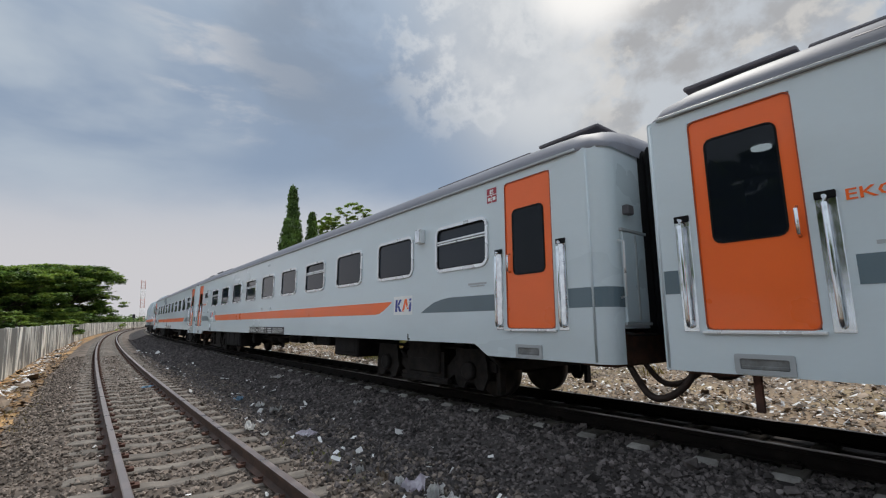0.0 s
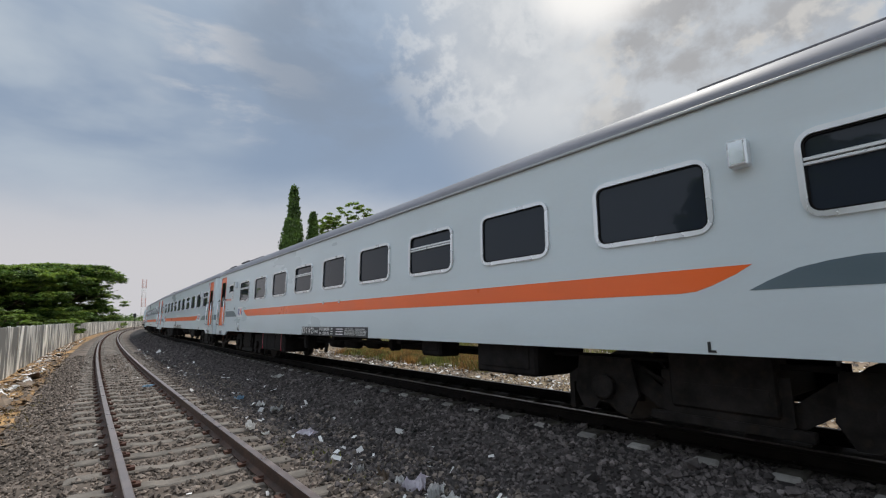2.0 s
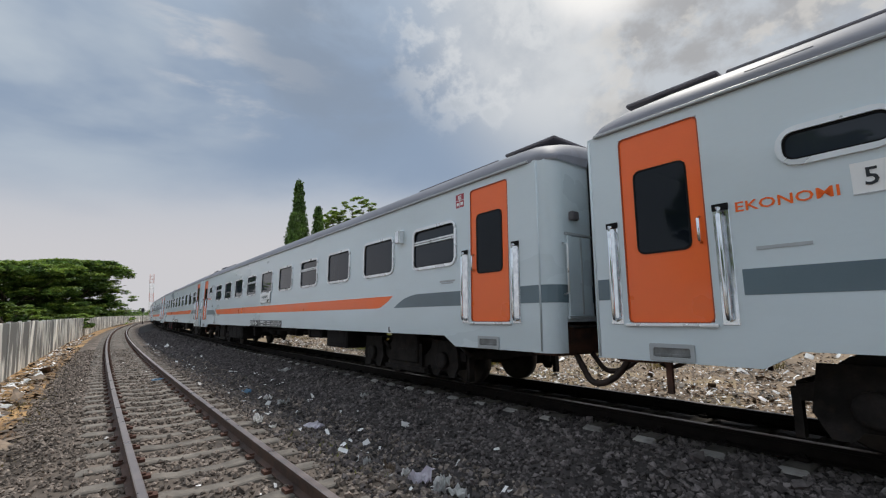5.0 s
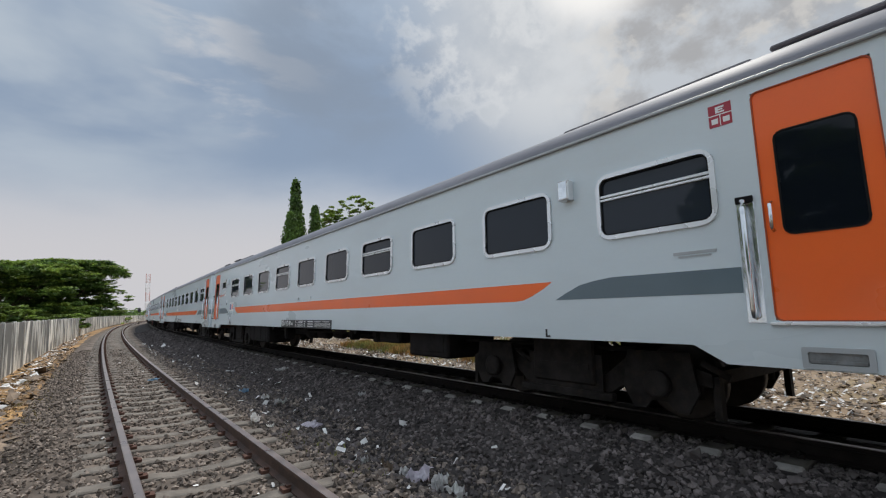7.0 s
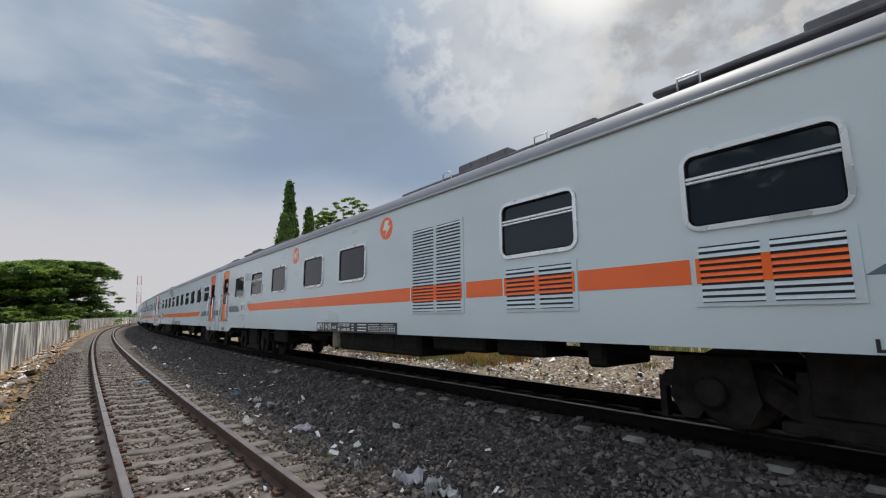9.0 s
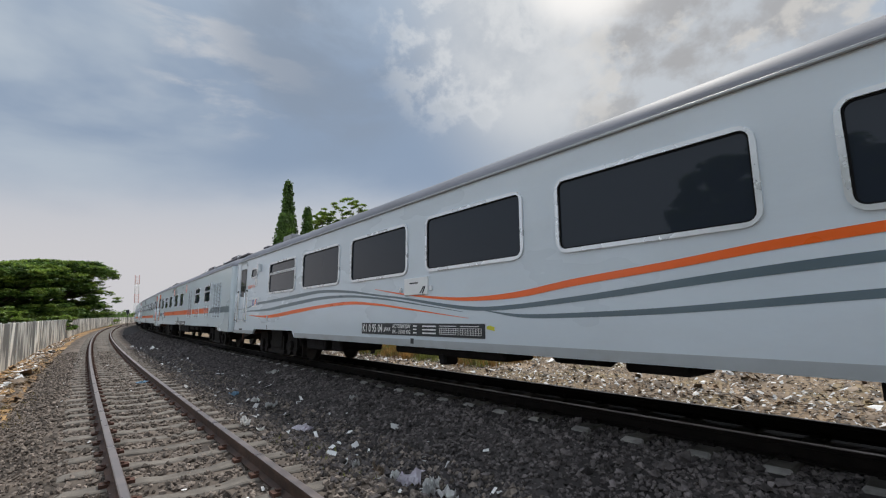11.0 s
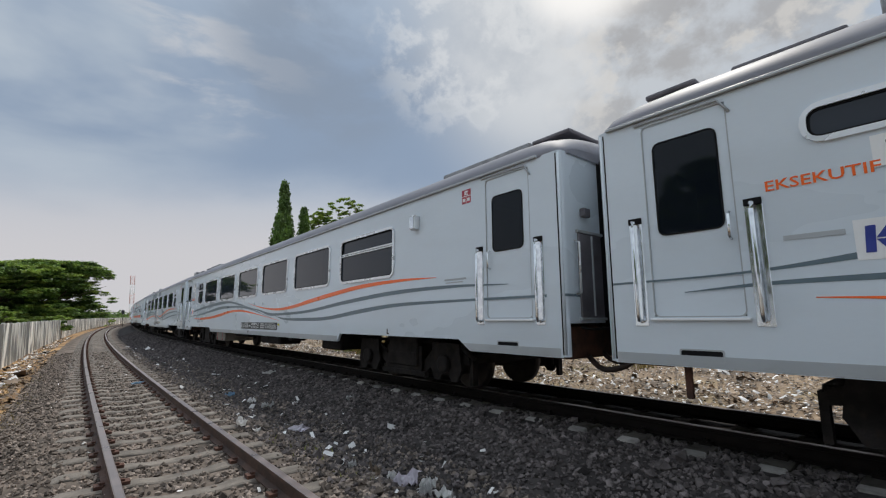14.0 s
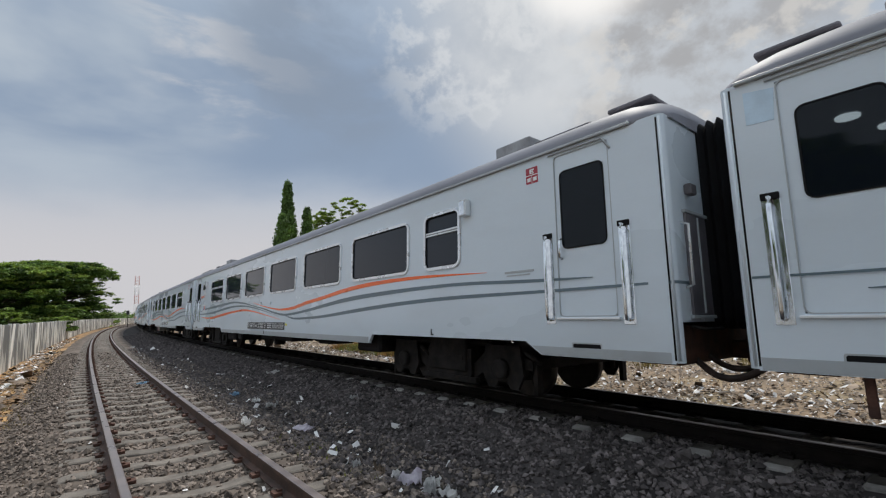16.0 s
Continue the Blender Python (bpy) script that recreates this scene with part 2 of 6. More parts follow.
def leaf_material(name, color, tint):
    """Thin leaves: they shine through when lit from behind."""
    m = material(name, color, 0.5, vary=0.3, scale=0.5, fine=4, bump=0, tint=tint, per="island", spread=0.45)
    nt = m.node_tree
    b = nt.nodes["Principled BSDF"]
    tr, mx = nt.nodes.new("ShaderNodeBsdfTranslucent"), nt.nodes.new("ShaderNodeMixShader")
    src = b.inputs["Base Color"].links[0].from_socket
    nt.links.new(src, tr.inputs[0])
    mx.inputs[0].default_value = 0.4
    nt.links.new(b.outputs[0], mx.inputs[1])
    nt.links.new(tr.outputs[0], mx.inputs[2])
    nt.links.new(mx.outputs[0], nt.nodes["Material Output"].inputs[0])
    return m


# ---- mesh helpers ----
def finish(bm, name, mats, smooth=False):
    me = bpy.data.meshes.new(name)
    bm.to_mesh(me)
    bm.free()
    for m in (mats if isinstance(mats, (list, tuple)) else [mats]):
        me.materials.append(M[m] if isinstance(m, str) else m)
    if smooth:
        for p in me.polygons:
            p.use_smooth = True
    return me


def part(name, bm, mat, parent=None, label="", smooth=False):
    ob = new(name, finish(bm, name, mat, smooth))
    ob.parent = parent
    if label:
        tagged(ob, label)
    return ob


def share(name, mesh, parent, m=None):
    ob = new(name, mesh)
    ob.parent = parent
    if m is not None:
        ob.matrix_basis = m
    return ob


def empty(name, label, category, group="", kind=""):
    return tagged(new(name), label, category, group, kind)


def box(bm, x0, x1, y0, y1, z0, z1, bevel=0.0, seg=1, mat=0):
    vs = [bm.verts.new((x, y, z)) for x in (x0, x1) for y in (y0, y1) for z in (z0, z1)]
    fs = [bm.faces.new([vs[i] for i in q]) for q in ((0, 1, 3, 2), (4, 6, 7, 5), (0, 4, 5, 1), (2, 3, 7, 6), (0, 2, 6, 4), (1, 5, 7, 3))]
    for f in fs:
        f.material_index = mat
    if bevel:
        es = list({e for f in fs for e in f.edges})
        r = bmesh.ops.bevel(bm, geom=es, offset=bevel, segments=seg, affect="EDGES", profile=0.5)
        for f in r["faces"]:
            f.material_index = mat
    return vs


def tube(bm, pts, r, n=8, mat=0):
    """A round bar along points."""
    rings = []
    pts = [Vector(p) for p in pts]
    for i, p in enumerate(pts):
        d = (pts[min(i + 1, len(pts) - 1)] - pts[max(i - 1, 0)]).normalized()
        a = d.cross(Vector((0, 0, 1)) if abs(d.z) < 0.9 else Vector((1, 0, 0))).normalized()
        b = d.cross(a)
        rr = r[i] if isinstance(r, (list, tuple)) else r
        rings.append([bm.verts.new(p + a * rr * math.cos(k * 2 * math.pi / n) + b * rr * math.sin(k * 2 * math.pi / n)) for k in range(n)])
    for A, B in zip(rings, rings[1:]):
        for k in range(n):
            f = bm.faces.new((A[k], A[(k + 1) % n], B[(k + 1) % n], B[k]))
            f.material_index = mat
            f.smooth = True
    for ring in (rings[0][::-1], rings[-1]):
        f = bm.faces.new(ring)
        f.material_index = mat
    return rings


def prism_x(bm, poly, x0, x1, mat=0):
    """A slab with the outline poly, given in (y, z), from x0 to x1."""
    A = [bm.verts.new((x0, y, z)) for y, z in poly]
    B = [bm.verts.new((x1, y, z)) for y, z in poly]
    fs = [bm.faces.new(A), bm.faces.new(B[::-1])]
    n = len(poly)
    for i in range(n):
        fs.append(bm.faces.new((A[i], B[i], B[(i + 1) % n], A[(i + 1) % n])))
    for f in fs:
        f.material_index = mat
    bmesh.ops.recalc_face_normals(bm, faces=fs)


def rounded(y0, y1, z0, z1, r, n=4):
    pts = []
    for cy, cz, a0 in ((y1 - r, z1 - r, 0), (y0 + r, z1 - r, 90), (y0 + r, z0 + r, 180), (y1 - r, z0 + r, 270)):
        for i in range(n + 1):
            a = radians(a0 + 90 * i / n)
            pts.append((cy + r * math.cos(a), cz + r * math.sin(a)))
    return pts


def ring_x(bm, outer, inner, x0, x1, mat=0):
    """A frame between two outlines of equally many (y, z) points."""
    V = [[bm.verts.new((x, y, z)) for y, z in poly] for poly, x in ((outer, x0), (inner, x0), (inner, x1), (outer, x1))]
    n = len(outer)
    fs = []
    for a in range(4):
        A, B = V[a], V[(a + 1) % 4]
        for i in range(n):
            fs.append(bm.faces.new((A[i], A[(i + 1) % n], B[(i + 1) % n], B[i])))
    for f in fs:
        f.material_index = mat
    bmesh.ops.recalc_face_normals(bm, faces=fs)


# ---- ground, ballast, tracks ----
M["soil"] = material("soil", (0.21, 0.152, 0.105), 0.95, vary=0.35, scale=0.35, fine=9, bump=0.8, tint=(0.30, 0.22, 0.145), dirt=0.5, dirt_color=(0.30, 0.25, 0.10))
M["fence_concrete"] = material("fence_concrete", (0.70, 0.68, 0.63), 0.9, vary=0.2, scale=0.5, fine=25, bump=0.4, dirt=0.92, dirt_at=(0.45, 0.53), dirt_color=(0.10, 0.10, 0.095), stretch=(1.0, 1.0, 1.0), per="object", spread=0.16)
M["fence_post"] = material("fence_post", (0.78, 0.76, 0.70), 0.9, vary=0.2, scale=2.0, fine=25, bump=0.4, dirt=0.7, dirt_at=(0.5, 0.68), dirt_color=(0.16, 0.155, 0.14), stretch=(1, 1, 0.4), per="object", spread=0.12)
M["straw"] = material("straw", (0.42, 0.24, 0.075), 0.9, vary=0.3, scale=2, bump=0, per="island", spread=0.35)
M["dry_grass"] = material("dry_grass", (0.30, 0.23, 0.08), 0.9, vary=0.3, scale=2, bump=0, per="island", spread=0.4)
M["green_weed"] = material("green_weed", (0.24, 0.25, 0.06), 0.85, vary=0.3, scale=2, bump=0, per="island", spread=0.4)
M["litter_white"] = material("litter_white", (0.76, 0.75, 0.74), 0.6, vary=0.1, scale=6, bump=0.2, per="island", spread=0.3)
M["litter_mixed"] = material("litter_mixed", (0.215, 0.16, 0.115), 0.7, vary=0.3, scale=6, bump=0.2, per="island", spread=0.75)
M["litter_blue"] = material("litter_blue", (0.25, 0.42, 0.58), 0.5, vary=0.1, scale=6, bump=0.2)
M["litter_pink"] = material("litter_pink", (0.88, 0.83, 0.90), 0.5, vary=0.1, scale=6, bump=0.2)


def structure(name, mesh, label):
    return tagged(new(name, mesh), label, name.rstrip("_0123456789"), kind="structure")


def bump_np(x, y, f, seed):
    """Cheap rolling unevenness, for many points at once."""
    v = np.zeros_like(x)
    for i in range(4):
        a = seed * 1.7 + i * 2.1
        v += np.sin(x * f * math.cos(a) * (1 + i * 0.6) + y * f * math.sin(a) * (1 + i * 0.6) + a * 3) / (1 + i)
    return v / 2


def ground_height(off):
    return np.interp(off, [-900, -30, -3, -0.78, -0.45, 7.6, 8.2, 9.5, 30, 900], [-0.4, -0.4, -0.40, -0.262, -0.8, -0.8, -0.6, -0.5, -0.35, -0.3])


def sheet(name, offs, ss, height, mat, label):
    O, S = np.meshgrid(offs, ss)
    X, Y = bend_np(O, S)
    Z = height(O, S)
    n, m = len(offs), len(ss)
    V = np.stack([X, Y, Z], -1).reshape(-1, 3)
    i = (np.arange(m - 1)[:, None] * n + np.arange(n - 1)[None]).ravel()
    F = np.stack([i, i + 1, i + n + 1, i + n], -1)
    me = bpy.data.meshes.new(name)
    me.from_pydata(V.tolist(), [], F.tolist())
    me.materials.append(M[mat])
    me.polygons.foreach_set("use_smooth", [True] * len(F))
    return structure(name, me, label)


sheet("ground", np.concatenate([[-1500, -700, -300, -120, -60, -30], np.arange(-20, 40, 0.4), [50, 70, 100, 160, 300, 600, 930]]),
      np.concatenate([[-1200, -700, -400, -200, -100, -50], np.arange(-30, 70, 0.9), np.arange(75, 300, 9), [350, 450, 600, 900, 1300]]),
      lambda o, s: ground_height(o) + 0.05 * bump_np(o, s, 0.9, 1.0) * np.clip((np.abs(o - 3) - 4.5) / 3, 0, 1), "soil",
      "dry sandy soil with patches of yellowed grass")


M["verge_earth"] = material("verge_earth", (0.33, 0.185, 0.085), 0.95, vary=0.35, scale=0.6, fine=14, bump=0.8, tint=(0.44, 0.27, 0.12), dirt=0.6, dirt_color=(0.17, 0.12, 0.085))
sheet("verge", np.arange(-2.3, -0.70, 0.1), np.concatenate([[-60, -20], np.arange(-6, 40, 0.3), np.arange(42, 260, 4)]),
      lambda o, s: ground_height(o) + 0.012 + 0.02 * bump_np(o, s, 3.0, 4.0), "verge_earth", "bare orange-brown earth with straw along the wall")


def bed(off, centre, z0, half, foot):
    d = off - centre
    top = z0 - d * math.tan(CANT)
    return np.where(np.abs(d) <= half, top, top - (np.abs(d) - half) * foot)


def ballast_height(o, s):
    near = bed(o, NEAR_OFF, -0.180, 1.25, 0.32)
    far = bed(o, FAR_OFF, FAR_Z - 0.194, 1.32, 0.42)
    return np.maximum(np.maximum(near, far), -0.75) + 0.012 * bump_np(o, s, 5.0, 2.0)


S_BED = np.concatenate([[-300, -120, -60, -30], np.arange(-14, 40, 0.3), np.arange(41, 120, 1.5), np.arange(125, 420, 6)])
sheet("ballast_1", np.arange(-0.88, 2.75, 0.12), S_BED, ballast_height, "old_ballast", "weathered brown-grey track ballast under the empty track")
sheet("ballast_2", np.arange(2.63, 8.4, 0.12), S_BED, lambda o, s: ballast_height(o, s) + 0.006, "new_ballast", "fresh dark grey crushed-stone ballast under the train")


def stones(name, count, lo, hi, s_lo, s_hi, size, mat, label, seed, clear=None):
    """Loose crushed stone: small angular lumps, thinning out with distance."""
    g = np.random.default_rng(seed)
    off = g.uniform(lo, hi, count)
    s = s_lo + (s_hi - s_lo) * g.random(count) ** 1.7
    if clear:                                    # few stones lie on the sleepers
        centre, spacing, phase, reach = clear
        d = np.abs((s - phase + spacing / 2) % spacing - spacing / 2)
        keep = (d > 0.098) | (np.abs(off - centre) > reach) | (g.random(count) < 0.05)
        off, s = off[keep], s[keep]
        count = len(s)
    x, y = bend_np(off, s)
    z = ballast_height(off, s)
    base = np.array([(0, 0, 1), (0.9, 0, 0.25), (0.2, 0.9, 0.2), (-0.8, 0.5, 0.3), (-0.7, -0.6, 0.2), (0.3, -0.9, 0.3), (0, 0, -0.8)])
    tris = np.array([(0, 1, 2), (0, 2, 3), (0, 3, 4), (0, 4, 5), (0, 5, 1), (6, 2, 1), (6, 3, 2), (6, 4, 3), (6, 5, 4), (6, 1, 5)])
    r = size * g.lognormal(0, 0.32, count)
    V = base[None] * g.uniform(0.6, 1.3, (count, 7, 3)) * r[:, None, None]
    a, b = g.uniform(0, 2 * np.pi, count), g.uniform(-0.9, 0.9, count)
    ca, sa, cb, sb = np.cos(a), np.sin(a), np.cos(b), np.sin(b)
    X, Y, Z = V[..., 0], V[..., 1] * cb[:, None] - V[..., 2] * sb[:, None], V[..., 1] * sb[:, None] + V[..., 2] * cb[:, None]
    X, Y = X * ca[:, None] - Y * sa[:, None], X * sa[:, None] + Y * ca[:, None]
    V = np.stack([X + x[:, None], Y + y[:, None], Z + (z + r * 0.25)[:, None]], -1).reshape(-1, 3)
    F = (tris[None] + 7 * np.arange(count)[:, None, None]).reshape(-1, 3)
    me = bpy.data.meshes.new(name)
    me.from_pydata(V.tolist(), [], F.tolist())
    me.materials.append(M[mat])
    return tagged(new(name, me), label, "gravel", kind="stuff")


stones("gravel", 36000, -0.87, 2.75, -1.5, 28, 0.023, "old_stones", "loose brownish crushed stone of the old ballast", 1, (NEAR_OFF, 0.596, 4.67, 0.88))
stones("gravel", 5000, 1.95, 2.75, 0, 30, 0.024, "new_stones", "dark crushed stone spilled towards the empty track", 3)
stones("gravel", 9000, 2.5, 3.3, 0, 30, 0.022, "old_stones", "brown crushed stone mixed into the fresh ballast", 4)
stones("gravel", 22000, 2.5, 5.0, 22, 60, 0.032, "new_stones", "dark crushed stone farther along the bend", 5)
stones("gravel", 64000, 2.55, 5.2, -2.5, 24, 0.022, "new_stones", "loose dark grey crushed stone of the fresh ballast", 2, (FAR_OFF, 0.611, 1.22, 1.2))

RAIL = [(-0.065, -0.152), (0.065, -0.152), (0.065, -0.141), (0.012, -0.122), (0.009, -0.045), (0.035, -0.036), (0.035, -0.006), (0.028, 0.0), (-0.028, 0.0), (-0.035, -0.006), (-0.035, -0.036), (-0.009, -0.045), (-0.012, -0.122), (-0.065, -0.141)]


def rail(parent, off, z, web="rail_side"):
    bm = bmesh.new()
    rings = []
    for s in S_BED:
        c, t = math.cos(-CANT), math.sin(-CANT)
        rings.append([bm.verts.new(bend(off + a * c - b * t, s, z + a * t + b * c)) for a, b in RAIL])
    n = len(RAIL)
    for A, B in zip(rings, rings[1:]):
        for i in range(n):
            f = bm.faces.new((A[i], A[(i + 1) % n], B[(i + 1) % n], B[i]))
            f.material_index = 1 if i in (6, 7, 8) else 0
            f.smooth = False
    bmesh.ops.recalc_face_normals(bm, faces=bm.faces[:])
    return part("rail", bm, [web, "rail_head" if web == "rail_side" else "rail_head_shaded"], parent)


# paler concrete: light on the far sleepers' ends put into the colour
M["sleeper_end"] = material("sleeper_end", (0.38, 0.36, 0.34), 0.9, vary=0.2, scale=5, fine=70, bump=0.4, per="object", spread=0.35, dirt=0.3, dirt_color=(0.10, 0.085, 0.07))


def sleeper_mesh(mat):
    bm = bmesh.new()
    # lower in the middle, with chamfered top edges
    xs = [(-1.0, -0.02, 0.11), (-0.93, 0.0, 0.10), (-0.35, 0.0, 0.10), (-0.2, -0.02, 0.09), (0.2, -0.02, 0.09), (0.35, 0.0, 0.10), (0.97, 0.0, 0.10), (1.0, -0.02, 0.11)]
    rings = [[bm.verts.new((x, y, z)) for y, z in ((-h - 0.02, -0.2), (-h, zt - 0.012), (-h + 0.015, zt), (h - 0.015, zt), (h, zt - 0.012), (h + 0.02, -0.2))] for x, zt, h in xs]
    for A, B in zip(rings, rings[1:]):
        for i in range(5):
            bm.faces.new((A[i], B[i], B[i + 1], A[i + 1]))
    bm.faces.new(rings[0]), bm.faces.new(rings[-1][::-1])
    for f in bm.faces:                            # the camera-side ends take the third material
        if max(v.co.x for v in f.verts) < -0.92:
            f.material_index = 2
    for x in (-0.565, 0.565):                     # rail seats with their clips
        for d in (-1, 1):
            box(bm, x + d * 0.10 - 0.035, x + d * 0.10 + 0.035, -0.05, 0.05, 0.0, 0.03, mat=1)
            box(bm, x + d * 0.075 - 0.02, x + d * 0.075 + 0.02, -0.02, 0.02, 0.03, 0.048, mat=1)
    bmesh.ops.recalc_face_normals(bm, faces=bm.faces[:])
    return finish(bm, "sleeper", [mat, "rust" if mat == "concrete_sleeper" else "rail_shaded", "sleeper_end" if mat == "shaded_sleeper" else mat])


SLEEPER, SHADED_SLEEPER = sleeper_mesh("concrete_sleeper"), sleeper_mesh("shaded_sleeper")


def track(off, z, spacing, phase, s_lo, s_hi, label):
    top = empty("railway_track", label, "railway track")
    for d in (-0.568, 0.568):
        rail(top, off + d * math.cos(CANT), z - d * math.sin(CANT), "rail_side" if off < 3 else "rail_shaded")
    n0, n1 = math.ceil((s_lo - phase) / spacing), math.floor((s_hi - phase) / spacing)
    g = random.Random(5)
    for i in range(n0, n1):
        s = phase + i * spacing
        p = bend(off, s + g.uniform(-0.01, 0.01), z - 0.150)
        share("sleeper", SLEEPER if off < 3 else SHADED_SLEEPER, top, Matrix.Translation(p) @ Matrix.Rotation(-s / RADIUS + g.uniform(-0.008, 0.008), 4, "Z") @ Matrix.Rotation(CANT, 4, "Y"))
    # the far sleepers in one piece
    bm = bmesh.new()
    for i in list(range(n1, int(240 / spacing))):
        s = phase + i * spacing
        q = [bm.verts.new(bend(off + a * math.cos(CANT), s + b, z - 0.150 - a * math.sin(CANT))) for a, b in ((-1, -0.11), (1, -0.11), (1, 0.11), (-1, 0.11))]
        q2 = [bm.verts.new(v.co - Vector((0, 0, 0.18))) for v in q]
        bm.faces.new(q)
        for k in range(4):
            bm.faces.new((q[k], q2[k], q2[(k + 1) % 4], q[(k + 1) % 4]))
    ob = part("distant_sleepers", bm, "concrete_sleeper", top)
    tagged(ob, kind="stuff")
    return top


track(NEAR_OFF, 0.0, 0.596, 4.67, -6, 110, "empty railway track, rusty rails on concrete sleepers")
track(FAR_OFF, FAR_Z, 0.611, 1.22, -8, 60, "railway track carrying the train, concrete sleepers half buried in dark ballast")


# ---- the stained concrete wall along the railway ----
def fence():
    top = tagged(new("wall_west"), "long stained white concrete panel wall with posts", "wall", kind="structure")
    g = random.Random(3)
    bm = bmesh.new()
    box(bm, -0.035, 0.035, -1.19, 1.19, -0.6, 0, bevel=0.012)
    panel = finish(bm, "panel", "fence_concrete")
    bm = bmesh.new()
    box(bm, -0.05, 0.06, -0.055, 0.055, -0.6, 0.003, bevel=0.012)
    post = finish(bm, "post", "fence_post")
    off = -2.12
    for i in range(-10, 100):
        s = i * 2.4
        zt = 1.38 + min(0.4, max(0, s - 15) * 0.0038) + g.uniform(-0.008, 0.008)
        turn = Matrix.Rotation(-s / RADIUS, 4, "Z")
        share("post", post, top, Matrix.Translation(bend(off, s, zt)) @ turn @ Matrix.Diagonal((1, 1, 3.2, 1)))
        share("panel", panel, top, Matrix.Translation(bend(off - 0.01, s + 1.2, zt - 0.012 + g.uniform(-0.008, 0.008))) @ turn @ pose(0, 0, 0, g.uniform(-0.2, 0.2), g.uniform(-0.6, 0.6), 0) @ Matrix.Diagonal((1, 1, 3.15, 1)))


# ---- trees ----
# two leaf tones: sunlit tops and shaded insides are put into the colour
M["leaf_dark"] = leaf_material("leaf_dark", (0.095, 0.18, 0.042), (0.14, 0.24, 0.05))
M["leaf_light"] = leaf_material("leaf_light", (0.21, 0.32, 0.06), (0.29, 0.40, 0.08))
M["bark"] = material("bark", (0.11, 0.085, 0.06), 0.9, vary=0.3, scale=4, bump=0.6)


def leaf_mesh(name, centres, sizes, mat, seed, per_clump, leaf, flat=0.6, droop=0.0):
    """Leaves as small bent blades thrown round the clump centres."""
    g = np.random.default_rng(seed)
    C = np.repeat(np.array(centres), per_clump, 0)
    R = np.repeat(np.array(sizes), per_clump, 0)
    n = len(C)
    d = g.normal(size=(n, 3))
    d /= np.linalg.norm(d, axis=1)[:, None]
    rad = g.random(n) ** 0.45
    P = C + d * rad[:, None] * R[:, None] * np.array([1, 1, flat])
    a = g.uniform(0, 2 * np.pi, n)
    u = np.stack([np.cos(a), np.sin(a), g.uniform(-0.5, 0.3, n) - droop], -1)
    u /= np.linalg.norm(u, axis=1)[:, None]
    v = np.cross(u, np.stack([g.normal(0, 0.5, n), g.normal(0, 0.5, n), np.ones(n)], -1))
    v /= np.linalg.norm(v, axis=1)[:, None]
    L = leaf * g.uniform(0.6, 1.4, n)[:, None]
    up = np.cross(v, u) * L * 0.16
    V = np.stack([P, P + u * L * 0.5 + v * L * 0.32 + up, P + u * L, P + u * L * 0.5 - v * L * 0.32 + up], 1).reshape(-1, 3)
    i = 4 * np.arange(n)
    F = np.stack([np.stack([i, i + 1, i + 2], -1), np.stack([i, i + 2, i + 3], -1)], 1).reshape(-1, 3)
    me = bpy.data.meshes.new(name)
    me.from_pydata(V.tolist(), [], F.tolist())
    me.materials.append(M[mat])
    return me


def tree_thing(name, place, label):
    t = empty(name, label, "tree")
    t.location = place
    return t


def limb(bm, a, b, r0, r1, g, n=5):
    pts, rs = [], []
    a, b = Vector(a), Vector(b)
    for i in range(n + 1):
        k = i / n
        w = (b - a).length * 0.06 * math.sin(k * math.pi)
        pts.append(a.lerp(b, k) + Vector((g.uniform(-w, w), g.uniform(-w, w), w * 0.6)))
        rs.append(r0 + (r1 - r0) * k)
    tube(bm, pts, rs, 7)


